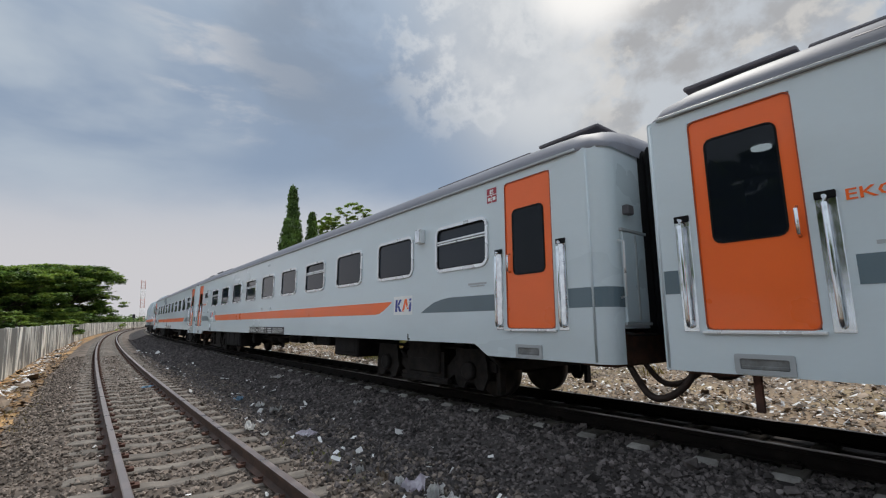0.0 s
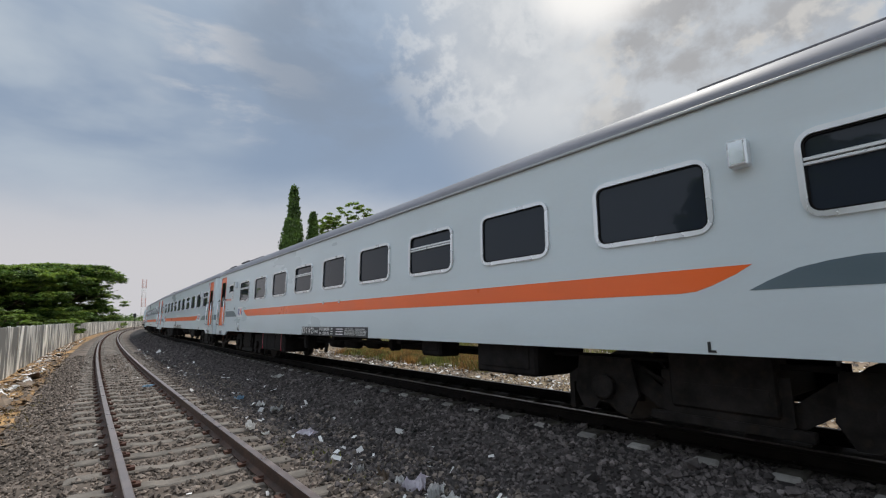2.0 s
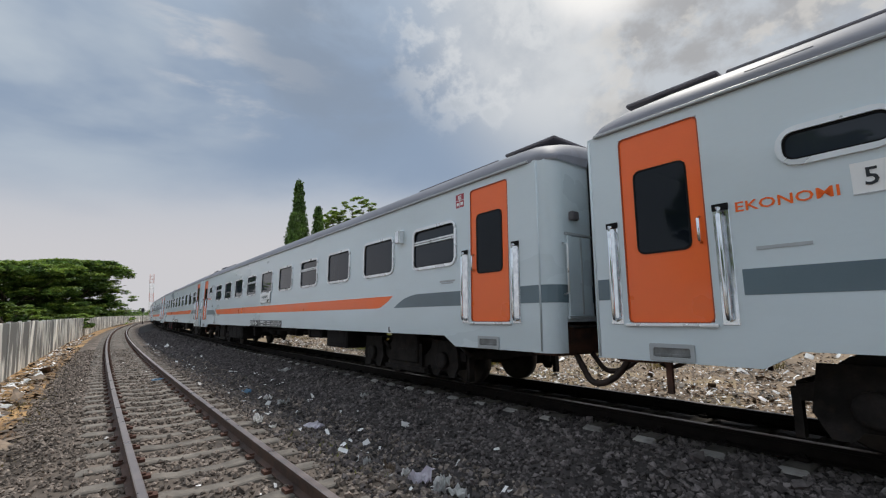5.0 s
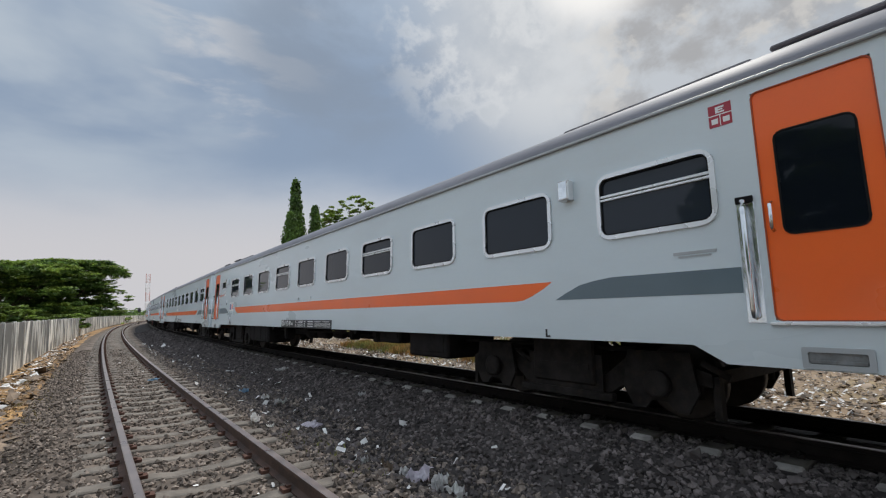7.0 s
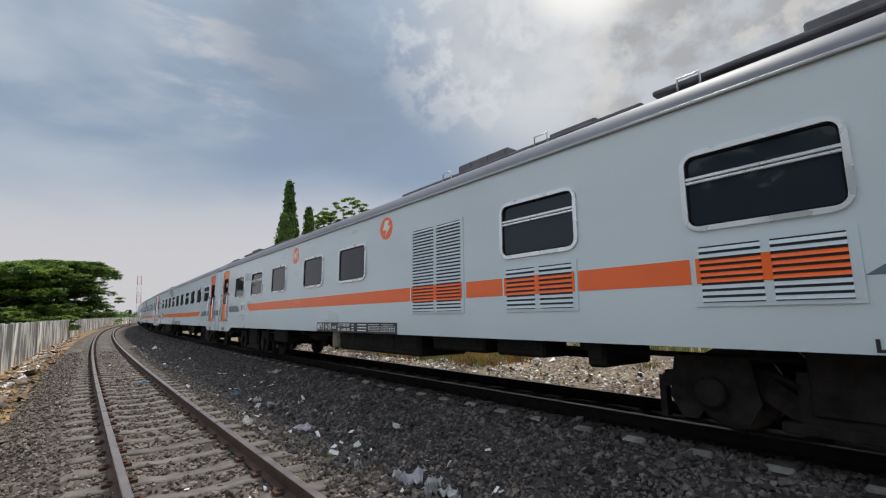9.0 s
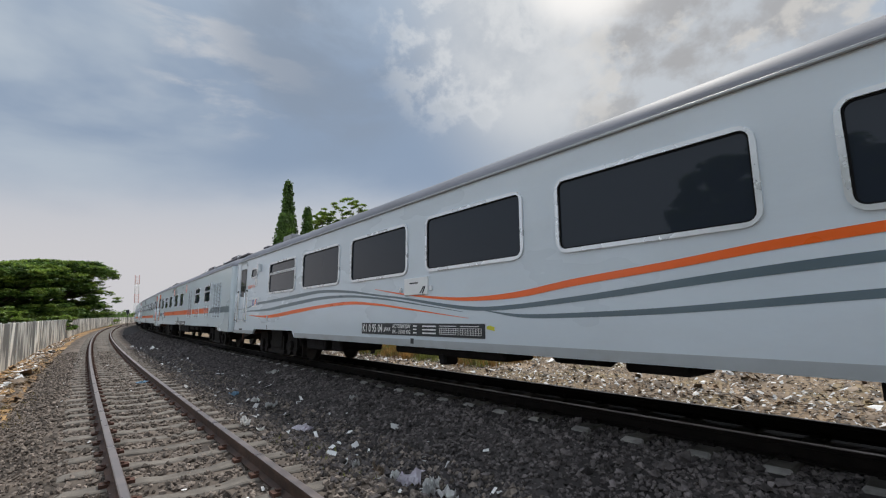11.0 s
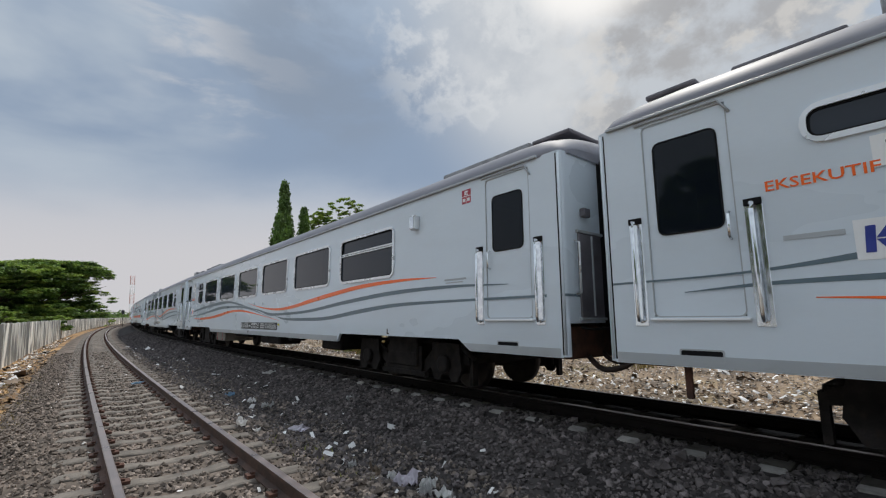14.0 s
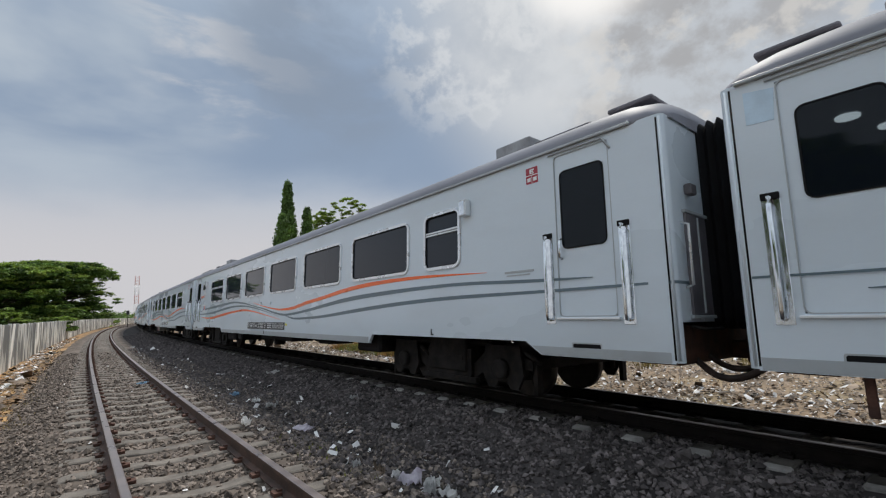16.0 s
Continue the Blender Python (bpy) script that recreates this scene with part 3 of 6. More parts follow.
def spreading_tree(place, height, radius, seed, label, density=1.0, leaf=0.30, lower=0.3, per=95, pads=0, clump=0.11):
    """A broad crown on rising limbs; with pads, the leaves lie in flat shelves, as a rain tree's do."""
    g = random.Random(seed)
    t = tree_thing("tree", place, label)
    bm = bmesh.new()
    fork = height * 0.28
    tube(bm, [(0, 0, -0.3), (0.05, 0, fork * 0.5), (0, 0.05, fork)], [0.45, 0.33, 0.3], 9)
    for i in range(11):
        a = i * 2.4 + g.uniform(-0.3, 0.3)
        d = radius * g.uniform(0.45, 0.95)
        end = (d * math.cos(a), d * math.sin(a), height * g.uniform(0.62, 0.93) - 0.10 * d)
        limb(bm, (0, 0, fork), end, 0.17, 0.04, g)
    part("trunk", bm, "bark", t)
    dark_c, dark_r, light_c, light_r = [], [], [], []

    def put(c, r, light):
        (light_c if light else dark_c).append(c), (light_r if light else dark_r).append(r)

    if pads:
        for i in range(pads):                    # shelves of leaves, thick in the middle, thin at the rim
            a, k = i * 2.4 + g.uniform(-0.5, 0.5), math.sqrt((i + 0.5) / pads)
            d, wide = radius * k * g.uniform(0.8, 1.0), radius * g.uniform(0.22, 0.38)
            top = height * (1 - 0.17 * k ** 3)
            z = top - (height * (1 - lower)) * (g.random() ** 0.9 if i % 3 else 0.02) * (1 - 0.15 * k)
            for j in range(int(9 * density)):
                b, q = g.uniform(0, 6.28), math.sqrt(g.random())
                c = (d * math.cos(a) + wide * q * math.cos(b), d * math.sin(a) + wide * q * math.sin(b), z - 0.30 * q * q + g.uniform(-0.25, 0.25))
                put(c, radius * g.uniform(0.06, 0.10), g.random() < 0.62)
                # a darker clump under the shelf, as its painted shade
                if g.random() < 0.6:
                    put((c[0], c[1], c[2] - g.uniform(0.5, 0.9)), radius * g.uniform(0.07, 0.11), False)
    else:
        for i in range(int(230 * density)):
            a, k = g.uniform(0, 2 * math.pi), math.sqrt(g.random())
            d = radius * k * g.uniform(0.9, 1.06)
            top = height * (1 - 0.20 * k ** 3.5)
            z = top - (height * (1 - lower)) * g.random() ** 1.6 * (1 - 0.55 * k)
            # paler leaves near the crown's top paint the sunlight; a few elsewhere
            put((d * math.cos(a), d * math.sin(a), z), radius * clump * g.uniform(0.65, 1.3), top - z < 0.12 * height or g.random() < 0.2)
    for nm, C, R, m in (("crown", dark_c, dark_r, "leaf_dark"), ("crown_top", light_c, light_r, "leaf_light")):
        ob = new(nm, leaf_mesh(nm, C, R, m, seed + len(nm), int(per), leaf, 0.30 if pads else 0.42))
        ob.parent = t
    return t


def column_tree(place, height, width, seed, label):
    """A narrow mast tree with hanging leaves."""
    g = random.Random(seed)
    t = tree_thing("mast_tree", place, label)
    bm = bmesh.new()
    tube(bm, [(0, 0, -0.3), (0.03, 0, height * 0.5), (0, 0, height * 0.97)], [0.16, 0.1, 0.02], 8)
    part("trunk", bm, "bark", t)
    cs, rs = [], []
    n = int(height * 16)
    for i in range(n):
        k = i / n
        w = width * 0.5 * min(1, (1 - k) * 2.6 + 0.12) * (1.0 if k > 0.35 else 1.35 - k) * g.uniform(0.6, 1.15)
        a = i * 2.4
        cs.append((w * math.cos(a) * 0.8, w * math.sin(a) * 0.8, 1.2 + k * (height - 1.3))), rs.append(0.34 + 0.2 * (1 - k))
    ob = new("crown", leaf_mesh("crown", cs, rs, "leaf_dark", seed, 60, 0.24, 1.3, 1.6))
    ob.parent = t
    return t


def at(turn, dist, z=-0.4):
    return (dist * math.sin(radians(turn)), dist * math.cos(radians(turn)), z)


def greenery():
    spreading_tree(at(-1.6, 142), 16.4, 12.4, 11, "broad flat-topped rain tree behind the wall", 1.3, 0.50, 0.0, 60, pads=130)
    spreading_tree(at(-5.6, 132), 14.6, 12.6, 12, "broad rain tree with layered foliage behind the wall", 1.3, 0.50, 0.0, 60, pads=130)
    spreading_tree(at(-5.6, 30), 2.7, 1.0, 14, "small bright green shrub tree behind the wall", 0.3, 0.16, 0.1)
    spreading_tree(at(-1.6, 60), 2.35, 2.2, 15, "low pale leafy bush behind the wall", 0.5, 0.2, 0.0)
    column_tree(at(20.6, 50), 15.9, 1.75, 21, "tall narrow mast tree with drooping dark leaves")
    column_tree(at(22.9, 50), 13.0, 1.4, 22, "shorter narrow mast tree beside the tall one")
    column_tree(at(20.0, 48), 11.9, 2.1, 23, "narrow mast tree with hanging foliage")
    spreading_tree(at(27.6, 52), 14.7, 3.4, 31, "open-crowned tree behind the railway", 0.75, 0.24, 0.45, 60, clump=0.085)
    spreading_tree(at(25.0, 54), 13.3, 2.6, 32, "small open-crowned tree beside the mast trees", 0.6, 0.24, 0.45, 60, clump=0.09)
    # the row of trees behind the camera that shows in the carriage windows
    for i, (o, s) in enumerate(((-13, -3), (-16, 5), (-12, -14), (-14, -25))):
        p = bend(o, s, -0.4)
        spreading_tree((p.x, p.y, p.z), 8.8 + (i * 37 % 5) * 0.6, 4.8, 40 + i, "leafy roadside tree behind the concrete wall", 1.3, 0.30, 0.15)
    far = np.random.default_rng(9)
    n = 420
    off, s = far.uniform(-40, -6, n), far.uniform(120, 420, n)
    x, y = bend_np(off, s)
    C = np.stack([x, y, far.uniform(0.3, 3.6, n)], -1)
    ob = new("distant_bushes", leaf_mesh("distant_bushes", C.tolist(), far.uniform(1.0, 2.4, n).tolist(), "leaf_dark", 10, 40, 0.8, 0.6))
    tagged(ob, "hazy green bushes far along the railway", "bushes", kind="stuff")


# ---- litter, grass, distant mast and signal ----
def crumpled(off, s, size, mat, label, seed, lift=0.03, ratio=0.7, name="litter", category="litter"):
    """A crumpled sheet or bag lying on the stones."""
    g = random.Random(seed)
    bm = bmesh.new()
    n = 6
    V = [[bm.verts.new(((i / n - 0.5) * size * (1 + g.uniform(-0.15, 0.15)), (j / n - 0.5) * size * ratio * (1 + g.uniform(-0.2, 0.2)),
                        lift * g.uniform(0.0, 1.0) * 2.2 + size * 0.12 * math.sin(i * 1.3 + seed) * math.cos(j * 1.7))) for j in range(n + 1)] for i in range(n + 1)]
    for i in range(n):
        for j in range(n):
            if (i in (0, n - 1) and j in (0, n - 1)) and g.random() < 0.7:
                continue
            bm.faces.new((V[i][j], V[i + 1][j], V[i + 1][j + 1], V[i][j + 1]))
    low = min(v.co.z for v in bm.verts)
    r = bmesh.ops.solidify(bm, geom=bm.faces[:], thickness=0.004)
    ob = new(name, finish(bm, name, mat))
    z = float(ballast_height(np.array([off]), np.array([s]))[0])
    ob.matrix_basis = Matrix.Translation(bend(off, s, z - low + 0.012)) @ Matrix.Rotation(g.uniform(0, 6.28), 4, "Z")
    tagged(ob, label, category)


def scraps(name, count, lo, hi, s_lo, s_hi, size, mat, label, seed, height, power=1.0):
    """Countless flat scraps: bent four-cornered pieces."""
    g = np.random.default_rng(seed)
    off, s = g.uniform(lo, hi, count), s_lo + (s_hi - s_lo) * g.random(count) ** power
    x, y = bend_np(off, s)
    z = height(off, s) + 0.02
    r = size * g.lognormal(0, 0.5, count)
    a = g.uniform(0, 2 * np.pi, count)
    u = np.stack([np.cos(a), np.sin(a), g.normal(0, 0.35, count)], -1) * r[:, None]
    v = np.stack([-np.sin(a), np.cos(a), g.normal(0, 0.35, count)], -1) * (r * g.uniform(0.3, 1.0, count))[:, None]
    c = np.stack([x, y, z + 0.25 * r], -1)
    lift = np.array([0, 0, 1.0])[None] * (r * g.uniform(0, 0.5, count))[:, None]
    V = np.stack([c - u - v, c + u - v * 0.7, c + u * 0.8 + v + lift, c - u * 0.9 + v, c + lift * 0.6], 1).reshape(-1, 3)
    i = 5 * np.arange(count)
    F = np.concatenate([np.stack([i + p, i + q, i + 4], -1) for p, q in ((0, 1), (1, 2), (2, 3), (3, 0))])
    me = bpy.data.meshes.new(name)
    me.from_pydata(V.tolist(), [], F.tolist())
    me.materials.append(M[mat])
    tagged(new(name, me), label, "litter", kind="stuff")


def grass(name, count, lo, hi, s_lo, s_hi, tall, mat, label, seed, height, clumps=0):
    g = np.random.default_rng(seed)
    if clumps:
        co, cs = g.uniform(lo, hi, clumps), g.uniform(s_lo, s_hi, clumps)
        k = g.integers(0, clumps, count)
        off, s = co[k] + g.normal(0, 0.16, count), cs[k] + g.normal(0, 0.16, count)
    else:
        off, s = g.uniform(lo, hi, count), g.uniform(s_lo, s_hi, count)
    x, y = bend_np(off, s)
    z = height(off, s) - 0.02
    h = tall * g.uniform(0.4, 1.2, count)
    a = g.uniform(0, 2 * np.pi, count)
    lean = g.normal(0, 0.3, (count, 2)) * h[:, None]
    w = 0.006 + 0.01 * g.random(count)
    P = np.stack([x, y, z], -1)
    d = np.stack([np.cos(a) * w, np.sin(a) * w, 0 * a], -1)
    top = P + np.stack([lean[:, 0], lean[:, 1], h], -1)
    mid = P + np.stack([lean[:, 0] * 0.35, lean[:, 1] * 0.35, h * 0.6], -1)
    V = np.stack([P - d, P + d, mid + d * 0.7, mid - d * 0.7, top], 1).reshape(-1, 3)
    i = 5 * np.arange(count)
    F = np.concatenate([np.stack([i, i + 1, i + 2], -1), np.stack([i, i + 2, i + 3], -1), np.stack([i + 3, i + 2, i + 4], -1)])
    me = bpy.data.meshes.new(name)
    me.from_pydata(V.tolist(), [], F.tolist())
    me.materials.append(M[mat])
    tagged(new(name, me), label, "grass", kind="stuff")


def soil_height(o, s):
    return np.maximum(ground_height(o) + 0.05 * bump_np(o, s, 0.9, 1.0) * np.clip((np.abs(o - 3) - 4.5) / 3, 0, 1), np.where((o > -0.85) & (o < 8.3), ballast_height(o, s), -9))


def clutter():
    crumpled(2.72, 6.8, 0.30, "litter_pink", "crumpled pale lilac paper on the ballast", 1)
    crumpled(2.74, 3.95, 0.30, "litter_pink", "crumpled pinkish-white plastic bag on the ballast", 2, 0.06)
    crumpled(2.90, 3.80, 0.22, "litter_white", "torn beige-white plastic sheet on the ballast", 3, 0.05)
    crumpled(2.72, 3.62, 0.16, "litter_white", "flattened white cup on the ballast", 4, 0.05)
    crumpled(2.60, 4.35, 0.26, "litter_mixed", "dark and yellow food wrapper on the ballast", 5, 0.03, 0.35)
    crumpled(2.86, 3.52, 0.20, "litter_white", "crushed white foam box on the ballast", 41, 0.06)
    crumpled(2.46, 4.6, 0.12, "litter_white", "white scrap beside the dark wrapper", 42, 0.04)
    crumpled(2.68, 4.15, 0.13, "litter_white", "white paper scrap beside the wrapper", 6, 0.04)
    crumpled(2.88, 11.2, 0.30, "litter_blue", "light blue plastic packet on the dark ballast", 7)
    crumpled(1.32, 13.2, 0.26, "litter_blue", "pale blue scrap between the rails", 8, 0.02)
    crumpled(1.98, 7.0, 0.20, "litter_white", "grey-white plastic bag beside the rail", 9, 0.06)
    crumpled(2.05, 6.55, 0.10, "litter_white", "small white scrap beside the rail", 10)
    crumpled(3.75, 7.1, 0.15, "litter_white", "small white paper on the dark ballast", 11)
    crumpled(3.84, 11.5, 0.30, "litter_white", "long white paper strip on the dark ballast", 12, 0.03, 0.4)
    crumpled(2.95, 9.8, 0.22, "litter_white", "white plastic cup lid on the ballast", 13, 0.05)
    crumpled(3.0, 9.0, 0.22, "litter_white", "crumpled white tissue on the ballast", 14, 0.06)
    scraps("litter_scraps", 260, 2.1, 3.6, 3, 34, 0.03, "litter_white", "small pale scraps strewn over the ballast", 20, ballast_height, 1.2)
    scraps("litter_scraps", 90, -0.2, 2.2, 4, 26, 0.022, "litter_white", "small pale scraps strewn on the track", 21, ballast_height, 1.2)
    scraps("litter_heap", 900, -1.98, -1.15, 8, 60, 0.036, "litter_white", "white plastic litter heaped along the wall", 22, soil_height, 1.6)
    scraps("litter_heap", 1300, -1.98, -1.1, 8, 60, 0.034, "litter_mixed", "brown and grey litter heaped along the wall", 23, soil_height, 1.6)
    scraps("litter_field", 9000, 7.7, 9.7, -5, 30, 0.022, "litter_mixed", "dense household litter beside the ballast", 35, soil_height)
    scraps("litter_field", 22000, 9.3, 18, -6, 34, 0.021, "litter_mixed", "mixed household litter strewn over the soil", 24, soil_height)
    scraps("litter_field", 3600, 7.7, 9.7, -5, 30, 0.022, "litter_white", "white scraps in the dense litter", 36, soil_height)
    scraps("litter_field", 4200, 9.3, 18, -6, 34, 0.022, "litter_white", "white plastic and paper litter strewn over the soil", 25, soil_height)
    scraps("litter_field", 16000, 7.6, 12.5, -5, 22, 0.019, "litter_mixed", "crushed brown and grey household litter", 39, soil_height)
    scraps("litter_field", 5000, 7.6, 12.5, -5, 22, 0.016, "litter_white", "small white scraps in the crushed litter", 40, soil_height)
    scraps("litter_field", 350, 7.8, 16, -6, 30, 0.05, "litter_white", "torn white sacks and sheets on the soil", 31, soil_height)
    grass("dry_grass", 9000, 10.5, 26, -6, 40, 0.28, "dry_grass", "tufts of yellow dry grass among the litter", 26, soil_height, 150)
    grass("dry_grass", 26000, 12.5, 30, 5, 48, 0.5, "green_weed", "yellow-green grass beyond the litter", 27, soil_height, 420)
    grass("dry_grass", 26000, -1.98, -1.0, 2.0, 9, 0.06, "straw", "short straw-coloured grass at the wall", 38, soil_height)
    grass("dry_grass", 7000, -1.9, -1.0, 7, 22, 0.05, "dry_grass", "short brown withered grass beside the ballast", 28, soil_height)
    scraps("earth_clods", 1600, -1.22, -0.74, 4.5, 34, 0.024, "litter_mixed", "brown clods and scraps along the foot of the ballast", 33, soil_height, 1.5)
    grass("dry_grass", 5200, -1.2, -0.72, 5, 26, 0.045, "dry_grass", "short withered grass at the foot of the ballast", 34, soil_height, 150)
    grass("dry_grass", 13000, 9.4, 12.4, 9.6, 20, 0.26, "green_weed", "patch of yellow-green grass beyond the train", 37, soil_height, 150)
    grass("dry_grass", 13000, 9.4, 12.4, 9.6, 20, 0.30, "straw", "bleached yellow grass in the green patch", 43, soil_height, 170)
    grass("weeds", 160, 2.2, 3.0, 3.2, 6, 0.07, "green_weed", "small green weeds in the ballast", 29, ballast_height, 7)
    # lattice mast
    mast = empty("lattice_mast", "thin red and white lattice mast far off", "mast")
    mast.location = at(5.25, 250)
    M["mast_red"] = material("mast_red", (0.66, 0.36, 0.32), 0.7)
    for k in range(5):
        bm = bmesh.new()
        z0, z1 = k * 4.3, (k + 1) * 4.3
        for sx, sy in ((-1, -1), (1, -1), (1, 1), (-1, 1)):
            tube(bm, [(sx * 0.8, sy * 0.8, z0), (sx * 0.8, sy * 0.8, z1)], 0.06, 5)
            for i in range(3):
                za, zb = z0 + i * 1.43, z0 + (i + 1) * 1.43
                tube(bm, [(sx * 0.8, sy * 0.8, za), (-sy * 0.8, sx * 0.8, zb)], 0.05, 4)
        part("section", bm, "mast_red" if k % 2 == 0 else "label_white", mast)
    sig = empty("railway_signal", "dark railway signal post beside the wall", "signal")
    sig.location = at(4.55, 120)
    bm = bmesh.new()
    tube(bm, [(0, 0, 0), (0, 0, 2.9)], 0.06, 7)
    part("post", bm, "underframe", sig)
    bm = bmesh.new()
    prism_x(bm, rounded(-0.28, 0.28, 2.8, 3.7, 0.2), -0.06, 0.06)
    part("signal_head", bm, "label_black", sig).matrix_basis = Matrix.Rotation(math.pi / 2, 4, "Z")


# ---- the train ----
HW, GUTTER = 1.495, 2.88
FRONT, NOSE = 10.19, 0.07
DIM = {"rear": -10.72, "low": 0.0, "corner": 0.22}
Z_WIN = (1.79, 2.42)
DOOR_F, DOOR_R = (9.096, 9.816), (-10.06, -9.366)


def wall_mesh(bm, side, holes, bottom, wave_top=0.95):
    """One long side: a skin with square openings and their reveals, and the shaped lower edge."""
    x = side * HW
    ys = sorted({DIM["rear"] + DIM["corner"], FRONT - NOSE, *[v for h in holes for v in h[:2]]})
    zs = sorted({wave_top, GUTTER, *[v for h in holes for v in h[2:]]})
    verts = {}

    def v(y, z, dx=0.0):
        k = (round(y, 4), round(z, 4), dx)
        if k not in verts:
            verts[k] = bm.verts.new((x - side * dx, y, z))
        return verts[k]

    for y0, y1 in zip(ys, ys[1:]):
        for z0, z1 in zip(zs, zs[1:]):
            cy, cz = (y0 + y1) / 2, (z0 + z1) / 2
            if any(h[0] < cy < h[1] and h[2] < cz < h[3] for h in holes):
                continue
            bm.faces.new((v(y0, z0), v(y1, z0), v(y1, z1), v(y0, z1)))
    for a, b, c, d in holes:
        for p, q in (((a, c), (b, c)), ((b, c), (b, d)), ((b, d), (a, d)), ((a, d), (a, c))):
            bm.faces.new((v(*p, 0.0), v(*q, 0.0), v(*q, 0.08), v(*p, 0.08)))
    # lower edge
    bottom = [(DIM["rear"] + DIM["corner"], bottom[0][1])] + bottom[1:-1] + [(FRONT - NOSE, bottom[-1][1])]
    for (y0, z0), (y1, z1) in zip(bottom, bottom[1:]):
        if y1 - y0 > 1e-4:
            bm.faces.new([bm.verts.new(p) for p in ((x, y0, z0), (x, y1, z1), (x, y1, wave_top), (x, y0, wave_top))])
        a = [bm.verts.new(p) for p in ((x, y0, z0), (x, y1, z1), (x - side * 0.05, y1, z1), (x - side * 0.05, y0, z0))]
        bm.faces.new(a)


def roof_profile(k):
    """Half the roof's cross-section, from the gutter to the ridge; k squashes it at the ends."""
    pts = [(HW + 0.012, GUTTER - 0.02), (HW + 0.018, GUTTER + 0.015)]
    for i in range(1, 11):
        a = i / 10 * math.pi / 2
        pts.append((HW * math.cos(a) ** 0.95 if i < 10 else 0.0, GUTTER + 0.015 + 0.475 * k * math.sin(a)))
    return pts


def roof_mesh(bm):
    rings = []
    for y, k, w in ((DIM["rear"] - 0.02, 0.2, 0.9), (DIM["rear"] + 0.03, 0.5, 0.94), (DIM["rear"] + 0.15, 0.78, 0.985), (DIM["rear"] + 0.4, 0.95, 1), (DIM["rear"] + 0.8, 1, 1), (9.4, 1, 1), (FRONT - 0.4, 0.95, 1), (FRONT - 0.15, 0.78, 0.985), (FRONT - 0.03, 0.5, 0.94), (FRONT + 0.02, 0.2, 0.9)):
        half = roof_profile(k)
        pts = [(px * w, pz) for px, pz in half] + [(-px * w, pz) for px, pz in half[-2::-1]]
        rings.append([bm.verts.new((px, y, pz)) for px, pz in pts])
    for A, B in zip(rings, rings[1:]):
        for i in range(len(A) - 1):
            bm.faces.new((A[i], B[i], B[i + 1], A[i + 1])).smooth = True
    bm.faces.new(rings[0]), bm.faces.new(rings[-1][::-1])
    bmesh.ops.recalc_face_normals(bm, faces=bm.faces[:])


def end_mesh(bm, holes=None):
    """Both ends with rounded corners, down to the buffer beam."""
    for d in (-1, 1):
        prof = []
        for side in (-1, 1):
            arc = [(side * (HW - (NOSE if d > 0 else DIM["corner"]) * (1 - math.cos(a))), (FRONT - NOSE if d > 0 else DIM["rear"] + DIM["corner"]) + d * (NOSE if d > 0 else DIM["corner"]) * math.sin(a)) for a in [radians(i * 18) for i in range(6)]]
            prof += arc if side == -1 else arc[::-1]
        for (xa, ya), (xb, yb) in zip(prof, prof[1:]):
            corner = abs(xa - xb) < 0.3
            z0 = 0.66 if corner else 1.0
            f = bm.faces.new([bm.verts.new(p) for p in ((xa, ya, z0), (xb, yb, z0), (xb, yb, GUTTER), (xa, ya, GUTTER))])
            f.smooth = corner
    bmesh.ops.remove_doubles(bm, verts=bm.verts[:], dist=1e-4)


_cache = {}


def cached(key, make):
    if key not in _cache:
        _cache[key] = make()
    return _cache[key]


